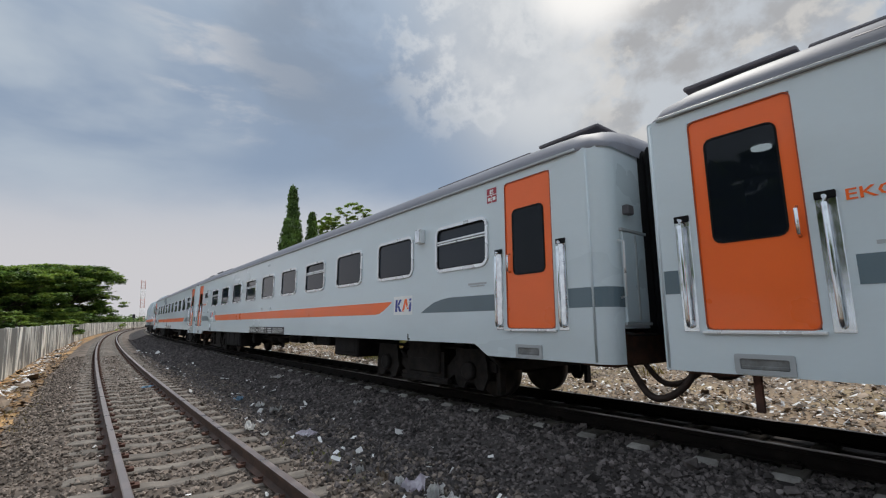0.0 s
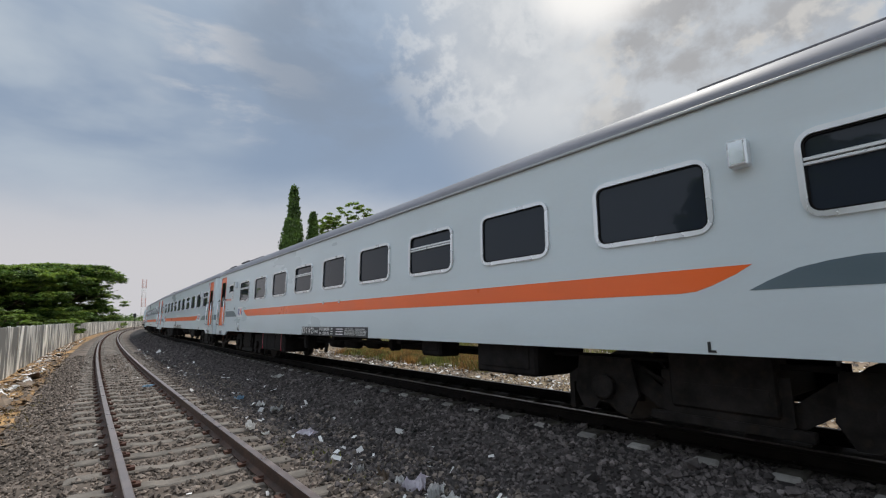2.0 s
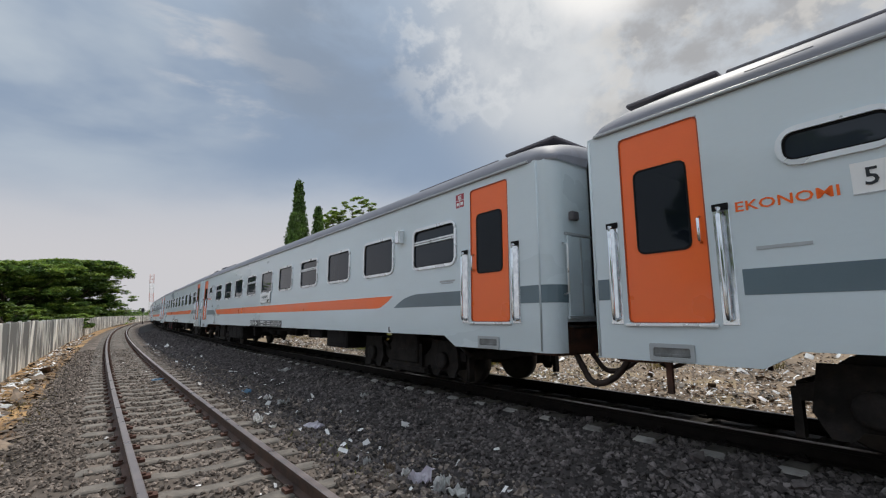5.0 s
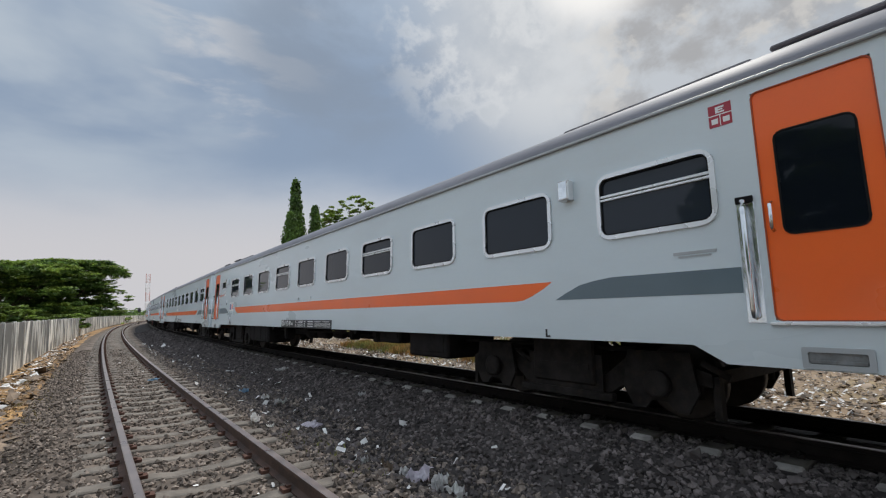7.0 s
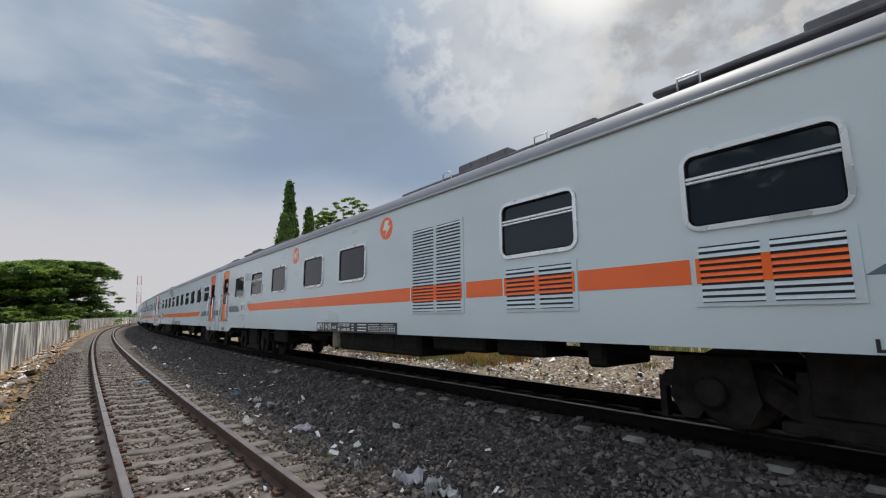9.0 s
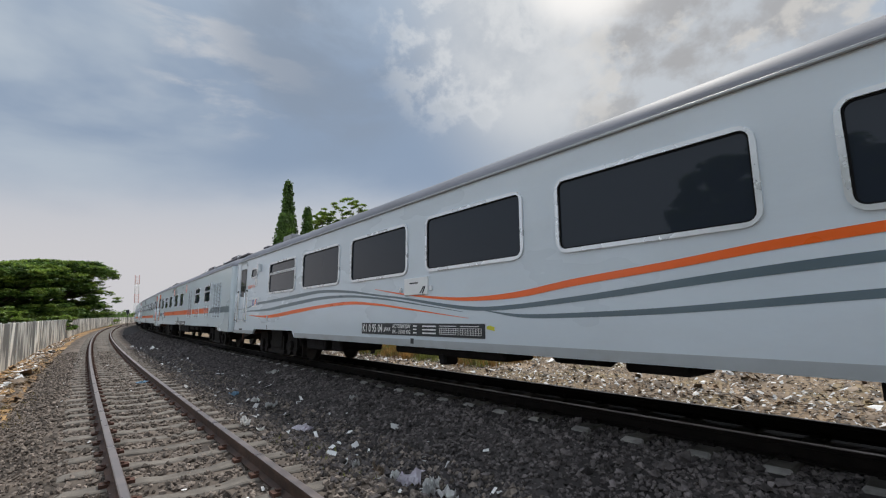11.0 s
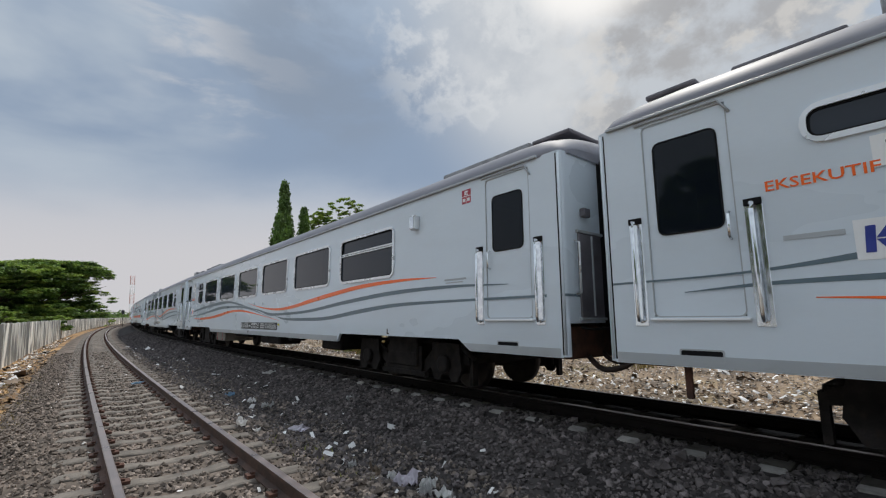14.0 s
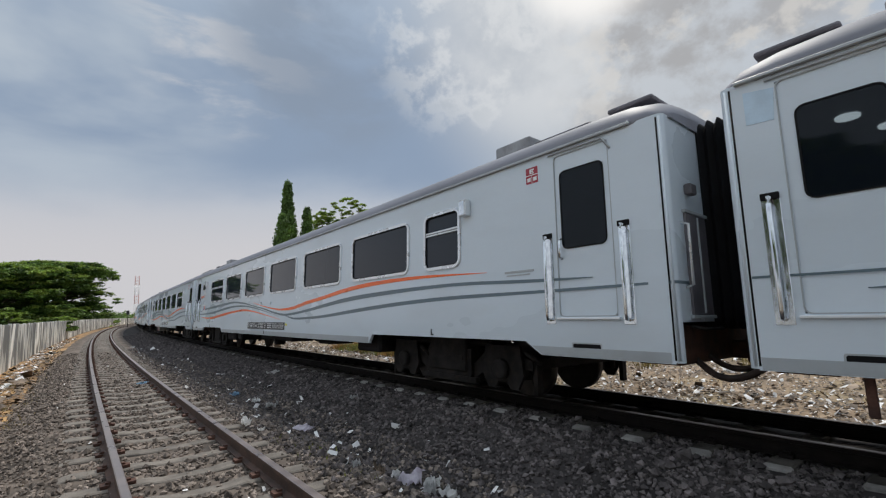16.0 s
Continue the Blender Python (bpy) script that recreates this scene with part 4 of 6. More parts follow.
def window_meshes(w, z0, z1, r=0.14, vent=False, frame_w=0.038):
    def make():
        zc, h = (z0 + z1) / 2, (z1 - z0) / 2
        bm = bmesh.new()
        ring_x(bm, rounded(-w / 2 - 0.015, w / 2 + 0.015, -h - 0.015, h + 0.015, r), rounded(-w / 2 + frame_w - 0.01, w / 2 - frame_w + 0.01, -h + frame_w - 0.01, h - frame_w + 0.01, r * 0.55), -0.022, 0.03)
        fr = finish(bm, "window_frame", "frame_alu")
        bm = bmesh.new()
        ring_x(bm, rounded(-w / 2 + frame_w - 0.012, w / 2 - frame_w + 0.012, -h + frame_w - 0.012, h - frame_w + 0.012, r * 0.6),
               rounded(-w / 2 + frame_w + 0.006, w / 2 - frame_w - 0.006, -h + frame_w + 0.006, h - frame_w - 0.006, r * 0.45), -0.006, 0.03)
        seal = finish(bm, "seal", "rubber")
        bm = bmesh.new()
        if vent:
            zb = h - 0.36 * 2 * h
            prism_x(bm, rounded(-w / 2 + 0.04, w / 2 - 0.04, -h + 0.04, zb - 0.01, 0.03), 0.004, 0.02)
            pane = finish(bm, "pane", "tinted_glass")
            bm = bmesh.new()
            prism_x(bm, rounded(-w / 2 + 0.04, w / 2 - 0.04, zb + 0.01, h - 0.04, 0.03), 0.016, 0.03)
            top = finish(bm, "vent_pane", "tinted_glass")
            bm = bmesh.new()
            box(bm, -0.016, 0.02, -w / 2 + frame_w - 0.01, w / 2 - frame_w + 0.01, zb - 0.028, zb - 0.004, bevel=0.004)
            box(bm, -0.012, 0.02, -w / 2 + frame_w - 0.01, w / 2 - frame_w + 0.01, zb + 0.008, zb + 0.034, bevel=0.004)
            bar = finish(bm, "crossbar", "frame_alu")
            return zc, [("window_frame", fr), ("seal", seal), ("pane", pane), ("vent_pane", top), ("crossbar", bar)]
        prism_x(bm, rounded(-w / 2 + 0.04, w / 2 - 0.04, -h + 0.04, h - 0.04, 0.05), 0.004, 0.02)
        pane = finish(bm, "pane", "tinted_glass")
        return zc, [("window_frame", fr), ("seal", seal), ("pane", pane)]
    return cached(("win", w, z0, z1, r, vent), make)


def put_window(car, side, y, w, z, vent=False):
    zc, pieces = window_meshes(round(w, 3), *z, vent=vent)
    turn = Matrix.Identity(4) if side < 0 else Matrix.Rotation(math.pi, 4, "Z")
    top = None
    for name, me in pieces:
        if top is None:
            top = share("window", me, car, Matrix.Translation((side * HW, y, zc)) @ turn)
        else:
            share(name, me, top)


def decal(parent, name, poly, mat, side=-1, depth=0.003, label=""):
    """Paint or film: a thin sheet on the carriage side, outline in (y, z)."""
    bm = bmesh.new()
    prism_x(bm, poly, side * (HW + depth), side * (HW - 0.004))
    ob = part(name, bm, mat, parent, label)
    return ob


def ribbon(parent, name, line, mat, side=-1, depth=0.003):
    """A painted band along (y, z, half height) stations, smoothed."""
    bm = bmesh.new()
    ys = [p[0] for p in line]
    n = 150
    rows = []
    for i in range(n + 1):
        y = ys[0] + (ys[-1] - ys[0]) * i / n
        k = max(j for j in range(len(line)) if line[j][0] <= y + 1e-6)
        k = min(k, len(line) - 2)
        a, b = line[k], line[k + 1]
        u = (y - a[0]) / (b[0] - a[0])

        def tangent(j, c):
            if j == 0 or j == len(line) - 1:
                j2 = 1 if j == 0 else j
                return (line[j2][c] - line[j2 - 1][c]) / (line[j2][0] - line[j2 - 1][0])
            return (line[j + 1][c] - line[j - 1][c]) / (line[j + 1][0] - line[j - 1][0])

        def her(c):
            d = b[0] - a[0]
            return (2 * u ** 3 - 3 * u * u + 1) * a[c] + (u ** 3 - 2 * u * u + u) * d * tangent(k, c) + (-2 * u ** 3 + 3 * u * u) * b[c] + (u ** 3 - u * u) * d * tangent(k + 1, c)
        z, h = her(1), max(0.002, her(2))
        rows.append([bm.verts.new((side * (HW + depth), y, z + h)), bm.verts.new((side * (HW + depth), y, z - h))])
    for A, B in zip(rows, rows[1:]):
        bm.faces.new((A[0], A[1], B[1], B[0]))
    bmesh.ops.recalc_face_normals(bm, faces=bm.faces[:])
    return part(name, bm, mat, parent)


def text(parent, name, body, y, z, size, mat, depth=0.009, width=None, label=""):
    """Lettering on the camera's side: it reads towards the rear of the train."""
    cu = bpy.data.curves.new(name, "FONT")
    cu.body, cu.size, cu.extrude, cu.resolution_u = body, size, 0.0008, 2
    cu.align_y, cu.offset = "CENTER", size * 0.011
    ob = new(name, cu)
    bpy.context.view_layer.update()
    me = bpy.data.meshes.new_from_object(ob.evaluated_get(bpy.context.evaluated_depsgraph_get()))
    bpy.data.objects.remove(ob)
    bpy.data.curves.remove(cu)
    me.name = name
    me.materials.clear()
    me.materials.append(M[mat])
    w = max(v.co.x for v in me.vertices) if me.vertices else 1
    k = width / w if width else 1
    ob = share(name, me, parent, Matrix(((0, 0, -1, -HW - depth), (-k, 0, 0, y), (0, 1, 0, z), (0, 0, 0, 1))))
    if label:
        tagged(ob, label)
    return ob


def bars(parent, name, rows, mat, depth=0.006):
    """Lettering too small to read: plain bars (y0, y1, z0, z1)."""
    bm = bmesh.new()
    for y0, y1, z0, z1 in rows:
        box(bm, -HW - depth, -HW, min(y0, y1), max(y0, y1), z0, z1)
    return part(name, bm, mat, parent)


def door_meshes(kind, y0, y1, glass):
    """Door leaf, its glass (half width, bottom, top), its dark joint; modelled about the door's middle."""
    def make():
        w = (y1 - y0) / 2
        if kind == "white":
            z0, z1 = 1.06, 2.80
        else:
            z0, z1 = 1.0, 2.765
        bm = bmesh.new()
        a, g0, g1 = glass
        ring_x(bm, rounded(-w, w, z0, z1, 0.045, 3), rounded(-a - 0.004, a + 0.004, g0 - 0.004, g1 + 0.004, 0.052, 3), 0.010, 0.05)
        leaf = finish(bm, "door", {"orange": "orange_paint", "amber": "amber_paint", "white": "silver_paint"}[kind])
        bm = bmesh.new()
        ring_x(bm, rounded(-w - 0.005, w + 0.005, z0 - 0.005, z1 + 0.005, 0.048, 3), rounded(-w + 0.004, w - 0.004, z0 + 0.004, z1 - 0.004, 0.045, 3), -0.002, 0.03)
        joint = finish(bm, "door_seal", {"orange": "orange_joint", "amber": "orange_joint", "white": "skirt_paint"}[kind])
        bm = bmesh.new()
        prism_x(bm, rounded(-a, a, g0, g1, 0.05, 3), 0.006, 0.02)
        pane = finish(bm, "door_pane", "door_glass")
        bm = bmesh.new()
        ring_x(bm, rounded(-a - 0.014, a + 0.014, g0 - 0.014, g1 + 0.014, 0.065, 3), rounded(-a, a, g0, g1, 0.05, 3), 0.002, 0.02)
        seal = finish(bm, "pane_seal", "rubber")
        bm = bmesh.new()
        tube(bm, [(0.01, 0, 0), (-0.035, 0, 0.02), (-0.035, 0, 0.2), (0.01, 0, 0.22)], 0.012, 6)
        handle = finish(bm, "handle", "chrome")
        bm = bmesh.new()
        box(bm, -0.03, 0.05, -w - 0.03, w + 0.03, z0 - 0.035, z0 - 0.012, bevel=0.004)
        sill = finish(bm, "sill", "frame_alu")
        return leaf, joint, pane, seal, handle, sill, w
    return cached(("door", kind, round(y1 - y0, 3), glass), make)


def grab_mesh():
    def make():
        bm = bmesh.new()                         # bright back plate and a standing rail before it
        box(bm, -0.006, 0.01, -0.06, 0.06, 0.98, 1.95, bevel=0.003)
        plate = finish(bm, "grab_plate", "chrome")
        bm = bmesh.new()
        tube(bm, [(0.0, 0, 1.02), (-0.06, 0, 1.03), (-0.07, 0, 1.08), (-0.07, 0, 1.86), (-0.06, 0, 1.91), (0.0, 0, 1.92)], 0.017, 8)
        bar = finish(bm, "grab_rail", "chrome")
        bm = bmesh.new()
        box(bm, -0.02, 0.0, -0.06, 0.06, 1.9, 1.955, bevel=0.004)
        cap = finish(bm, "grab_cap", "rubber")
        return plate, bar, cap
    return cached("grab", make)


def put_door(car, side, span, kind, hinge=1, glass=(0.225, 1.64, 2.40)):
    leaf, joint, pane, seal, handle, sill, w = door_meshes(kind, *span, glass)
    yc = sum(span) / 2
    turn = Matrix.Identity(4) if side < 0 else Matrix.Rotation(math.pi, 4, "Z")
    T = Matrix.Translation((side * HW, yc, 0)) @ turn
    d = share("door", leaf, car, T)
    share("door_seal", joint, d), share("door_pane", pane, d), share("pane_seal", seal, d), share("sill", sill, d)
    share("handle", handle, d, Matrix.Translation((0, hinge * (w - 0.05), 1.66)))
    plate, bar, cap = grab_mesh()
    for dy in (-1, 1):
        p = share("grab_plate", plate, car, Matrix.Translation((side * HW, yc + dy * (w + 0.117), 0)) @ turn)
        share("grab_rail", bar, p), share("grab_cap", cap, p)
    step = cached(("step", kind == "white"), lambda: step_mesh(kind == "white"))
    s = share("foot_step", step[0], car, Matrix.Translation((side * HW, yc + (0.0 if span[0] > 0 else 0.03), 0.745)) @ turn)
    share("step_recess", step[1], s)


def step_mesh(dark):
    """A foot hole in the skirt: a pressed frame round a recess, or a bare dark hole."""
    bm = bmesh.new()
    g = 0.012 if dark else 0.034
    ring_x(bm, rounded(-0.155 - g, 0.155 + g, -0.04 - g, 0.04 + g, 0.015, 2), rounded(-0.155, 0.155, -0.04, 0.04, 0.012, 2), -0.004 if dark else -0.014, 0.02)
    fr = finish(bm, "foot_step", "skirt_paint")
    bm = bmesh.new()
    box(bm, -0.002, 0.02, -0.157, 0.157, -0.042, 0.042)
    if not dark:
        box(bm, -0.008, 0.0, -0.15, 0.15, -0.036, -0.012, bevel=0.003)
    return fr, finish(bm, "step_recess", "rubber" if dark else "step_steel")


def bogie_meshes():
    bm = bmesh.new()
    for sx in (-1, 1):
        x = sx * 0.98
        poly = [(-1.55, 0.52), (-1.2, 0.62), (-0.75, 0.62), (-0.5, 0.42), (0.5, 0.42), (0.75, 0.62), (1.2, 0.62), (1.55, 0.52), (1.55, 0.40), (1.2, 0.44), (0.85, 0.44), (0.55, 0.24), (-0.55, 0.24), (-0.85, 0.44), (-1.2, 0.44), (-1.55, 0.40)]
        prism_x(bm, poly, x - 0.07, x + 0.07)
        box(bm, x - 0.16, x + 0.16, -0.42, 0.42, 0.30, 0.80, bevel=0.02)
        prism_x(bm, [(-0.5, 0.62), (0.5, 0.62), (0.5, 0.26), (0.38, 0.16), (-0.38, 0.16), (-0.5, 0.26)], x + sx * 0.09, x + sx * 0.13)
        box(bm, x + sx * 0.13, x + sx * 0.17, -0.36, 0.36, 0.46, 0.52)
        for k in (-1.1, 1.1):
            prism_x(bm, [(k - 0.30, 0.70), (k + 0.30, 0.70), (k + 0.36, 0.34), (k + 0.26, 0.16), (k + 0.14, 0.16), (k + 0.08, 0.24), (k - 0.08, 0.24), (k - 0.14, 0.16), (k - 0.26, 0.16), (k - 0.36, 0.34)], x + sx * 0.10, x + sx * 0.14)
            tube(bm, [(x + sx * 0.13, k, 0.40), (x + sx * 0.2, k, 0.40), (x + sx * 0.21, k, 0.40)], [0.13, 0.13, 0.1], 12)
            tube(bm, [(x + sx * 0.12, k - 0.62, 0.50), (x + sx * 0.12, k - 0.40, 0.62)], 0.03, 6)
        for k in (-0.17, 0.17):
            tube(bm, [(x, k, 0.3), (x, k, 0.72)], 0.11, 10)
        box(bm, x + sx * 0.07, x + sx * 0.16, -0.62, 0.62, 0.16, 0.24, bevel=0.01)
        for k in (-1.1, 1.1):
            box(bm, x - 0.12, x + 0.15 if sx > 0 else x + 0.12, k - 0.16, k + 0.16, 0.24, 0.5, bevel=0.03)
            box(bm, x + sx * 0.1 - 0.05, x + sx * 0.1 + 0.05, k - 0.1, k + 0.1, 0.28, 0.46, bevel=0.02)
            for j in (-0.27, 0.27):
                tube(bm, [(x, k + j, 0.28), (x, k + j, 0.52)], 0.075, 8)
            box(bm, x - 0.05, x + 0.05, k + (0.44 if k > 0 else -0.5), k + (0.5 if k > 0 else -0.44), 0.12, 0.5)
    box(bm, -0.95, 0.95, -0.25, 0.25, 0.35, 0.62, bevel=0.02)
    for k in (-1.52, 1.52):
        box(bm, -0.95, 0.95, k - 0.06, k + 0.06, 0.42, 0.54)
    frame_me = finish(bm, "bogie", "bogie_steel")
    bm = bmesh.new()
    R = 0.387
    for sx in (-1, 1):
        a = sx * 0.535
        tube(bm, [(a - 0.065, 0, 0), (a - 0.064, 0, 0), (a + 0.064, 0, 0), (a + 0.065, 0, 0)], [R - 0.02, R, R, R - 0.02], 28)
        tube(bm, [(a + sx * 0.065, 0, 0), (a + sx * 0.075, 0, 0)], [0.13, 0.12], 14)
        for i in range(3):
            b = i * 2.094
            box(bm, a + sx * 0.06, a + sx * 0.072, 0.2 * math.cos(b) - 0.03, 0.2 * math.cos(b) + 0.03, 0.2 * math.sin(b) - 0.03, 0.2 * math.sin(b) + 0.03)
    tube(bm, [(-0.95, 0, 0), (0.95, 0, 0)], 0.08, 12)
    wheel_me = finish(bm, "wheelset", "wheel_steel")
    return frame_me, wheel_me


def bellows_mesh():
    """Folded rubber gangway in the joint before the carriage's front end."""
    bm = bmesh.new()
    rings = []
    for i in range(13):
        y, g = FRONT - 0.02 + i * 0.045, 0.0 if i % 2 else 0.05
        rings.append([bm.verts.new((a, y, b)) for a, b in rounded(-0.74 - g, 0.74 + g, 0.98 - g, 2.95 + g, 0.12, 3)])
    n = len(rings[0])
    for A, B in zip(rings, rings[1:]):
        for k in range(n):
            bm.faces.new((A[k], A[(k + 1) % n], B[(k + 1) % n], B[k]))
    bm.faces.new(rings[0][::-1]), bm.faces.new(rings[-1])
    bmesh.ops.recalc_face_normals(bm, faces=bm.faces[:])
    return finish(bm, "gangway", "rubber")


def coupler_mesh(y, far):
    """Draw bar and head at one end, from y towards the joint, with the buffer beam behind."""
    d = 1 if far > y else -1
    bm = bmesh.new()
    lo, hi = sorted((y - d * 0.6, far))
    box(bm, -0.09, 0.09, lo, hi, 0.62, 0.8, bevel=0.02)
    lo, hi = sorted((far - d * 0.12, far + d * 0.1))
    box(bm, -0.16, 0.16, lo, hi, 0.56, 0.86, bevel=0.04)
    lo, hi = sorted((y - d * 0.5, y - d * 0.1))
    box(bm, -1.3, 1.3, lo, hi, 0.62, 0.98, bevel=0.02)
    return finish(bm, "coupler", "rust")


def hose_mesh(x, low, r):
    """A brake hose slung across the joint."""
    bm = bmesh.new()
    y0, y1 = FRONT - 0.12, FRONT + 0.68
    tube(bm, [(x + 0.05 * math.sin(k * 9), y0 + (y1 - y0) * k, 0.80 - (0.80 - low) * math.sin(k * math.pi) ** 0.8) for k in [i / 14 for i in range(15)]], r, 8)
    return finish(bm, "brake_hose", "hose_rubber")


def put_under(car, style, red=False):
    fr, wh = cached("bogie", bogie_meshes)
    for d in (-7.17, 7.17):
        b = share("bogie", fr, car, Matrix.Translation((0, d, 0)))
        for k in (-1.1, 1.1):
            WHEELS.append(share("wheelset", wh, b, Matrix.Translation((0, k, 0.387))))
    for x in (-1.36, 1.36):
        bm = bmesh.new()
        box(bm, x - 0.02, x + 0.02, 9.52, 9.575, 0.38, 0.9, bevel=0.006)
        part("step_hanger", bm, "rust", car)
    bm = bmesh.new()
    box(bm, -1.35, 1.35, DIM["rear"] + 0.6, 9.75, 0.80, 0.97)
    for y in (-5, -2.5, 0, 2.5, 5):
        box(bm, -1.38, 1.38, y - 0.06, y + 0.06, 0.72, 0.86)
    tube(bm, [(-1.0, -8, 0.7), (-1.0, 8, 0.7)], 0.03, 6)
    tube(bm, [(-0.75, -5, 0.62), (-0.75, 5, 0.62)], 0.04, 6)
    part("underframe", bm, "underframe", car)

    def case(name, y0, y1, z0, z1, mat="underframe", x0=-1.36, x1=-0.4, straps=False):
        bm = bmesh.new()
        box(bm, x0, x1, y0, y1, z0, z1, bevel=0.03)
        ob = part(name, bm, mat, car)
        n = max(1, int((y1 - y0) / 0.6))
        for i in range(n):
            a, w = y0 + (y1 - y0) * (i + 0.5) / n, (y1 - y0) / n * 0.4
            bm = bmesh.new()
            box(bm, x0 - 0.012, x0 + 0.01, a - w, a + w, z0 + 0.08, z1 - 0.05, bevel=0.008)
            part("cover", bm, mat, ob)
        if straps:
            for y in (y0 + 0.25, y1 - 0.25):
                bm = bmesh.new()
                box(bm, x0 - 0.018, x0 + 0.02, y - 0.012, y + 0.012, z0 + 0.02, z1)
                part("strap", bm, "red_paint" if straps == "red" else mat, ob)

    def air_tank(y, z, r, ln):
        bm = bmesh.new()
        tube(bm, [(-0.9, y - ln / 2, z), (-0.9, y - ln / 2 + 0.06, z), (-0.9, y + ln / 2 - 0.06, z), (-0.9, y + ln / 2, z)], [r * 0.6, r, r, r * 0.6], 12)
        for d in (-0.3, 0.3):
            box(bm, -0.95, -0.85, y + d * ln - 0.03, y + d * ln + 0.03, z, 0.86)
        part("air_tank", bm, "underframe", car)

    if style == "economy":
        case("battery_box", 2.93, 4.98, 0.33, 0.84, x1=-0.70, straps="red" if red else True)
        air_tank(0.75, 0.64, 0.12, 0.62), air_tank(0.0, 0.64, 0.11, 0.6), air_tank(-0.85, 0.66, 0.10, 0.5)
        case("valve_box", 1.72, 1.91, 0.47, 0.84, x0=-1.25, x1=-1.0), case("valve_box", -2.04, -1.90, 0.58, 0.84, x0=-1.2, x1=-1.0), case("valve_box", -3.14, -2.96, 0.58, 0.84, x0=-1.25, x1=-1.0)
        if red:
            case("equipment_box", -3.56, -3.08, 0.57, 0.84, x0=-1.34, x1=-0.95)
        else:
            case("equipment_box", -4.05, -3.36, 0.60, 0.84, x0=-1.34, x1=-0.95)
        case("equipment_box", -5.36, -4.36, 0.44, 0.84)
    elif style == "power":
        case("fuel_tank", -2.1, 0.62, 0.47, 0.84), case("filter_box", 0.70, 0.98, 0.48, 0.84, "tank_paint")
        case("equipment_box", 3.6, 4.55, 0.47, 0.84)
        case("equipment_box", -3.5, -2.4, 0.60, 0.84), case("equipment_box", -4.45, -3.7, 0.60, 0.84, x1=-0.9), case("valve_box", -5.2, -5.0, 0.55, 0.84), air_tank(2.5, 0.66, 0.11, 1.0)
    elif style == "executive_a":
        case("water_tank", 3.42, 4.60, 0.34, 0.84, "tank_paint", straps="red")
        case("equipment_box", 0.7, 2.14, 0.56, 0.84, x1=-0.8), case("equipment_box", -2.0, -0.5, 0.44, 0.84, x1=-0.8), case("valve_box", -2.83, -2.54, 0.55, 0.84, x1=-1.0), case("equipment_box", -5.35, -4.5, 0.46, 0.84)
        air_tank(0.1, 0.6, 0.13, 0.9)
    else:
        case("battery_box", 3.56, 4.57, 0.40, 0.84), case("battery_box", 2.85, 3.30, 0.42, 0.84)
        case("equipment_box", -1.51, 0.93, 0.52, 0.84, x1=-0.8), case("valve_box", -0.36, -0.2, 0.40, 0.6, x1=-1.1)
        case("equipment_box", -3.66, -3.05, 0.54, 0.84, x1=-0.8), case("equipment_box", -5.64, -4.82, 0.48, 0.84)
        air_tank(-2.3, 0.64, 0.12, 0.8)
    share("gangway", cached("bellows", bellows_mesh), car)
    share("coupler", cached("coupler_front", lambda: coupler_mesh(FRONT, FRONT + 0.16)), car)
    share("coupler", coupler_mesh(DIM["rear"], DIM["rear"] - 0.16), car)
    for x, low, r in (((-1.0, 0.34, 0.034), (-0.72, 0.45, 0.028), (0.7, 0.4, 0.028)) if style == "economy" else ((-1.0, 0.52, 0.03), (-0.72, 0.58, 0.028))):
        share("brake_hose", cached(("hose", x, low), lambda: hose_mesh(x, low, r)), car)


def put_lamp(car, y, z):
    def make():
        bm = bmesh.new()
        box(bm, -0.10, 0.0, -0.07, 0.07, -0.11, 0.11, bevel=0.012)
        a = finish(bm, "side_lamp", "frame_alu")
        bm = bmesh.new()
        box(bm, -0.106, -0.1, -0.05, 0.05, -0.09, 0.09)
        return a, finish(bm, "lens", "chrome")
    a, b = cached("lamp", make)
    for side in (-1, 1):
        turn = Matrix.Identity(4) if side < 0 else Matrix.Rotation(math.pi, 4, "Z")
        o = share("side_lamp", a, car, Matrix.Translation((side * HW, side * -y, z)) @ turn)
        share("lens", b, o, Matrix.Rotation(0, 4, "Z"))


def put_roof_unit(car, y0, y1, z0, z1, half=0.62, mat="underframe", ridges=0):
    bm = bmesh.new()
    box(bm, -half, half, y0, y1, z0, z1, bevel=0.025, seg=2)
    for i in range(ridges):
        y = y0 + (y1 - y0) * (i + 0.5) / ridges
        box(bm, -half - 0.012, -half + 0.02, y - (y1 - y0) / ridges * 0.36, y + (y1 - y0) / ridges * 0.36, z0 + 0.03, z1 - 0.03)
    part("roof_unit", bm, mat, car)


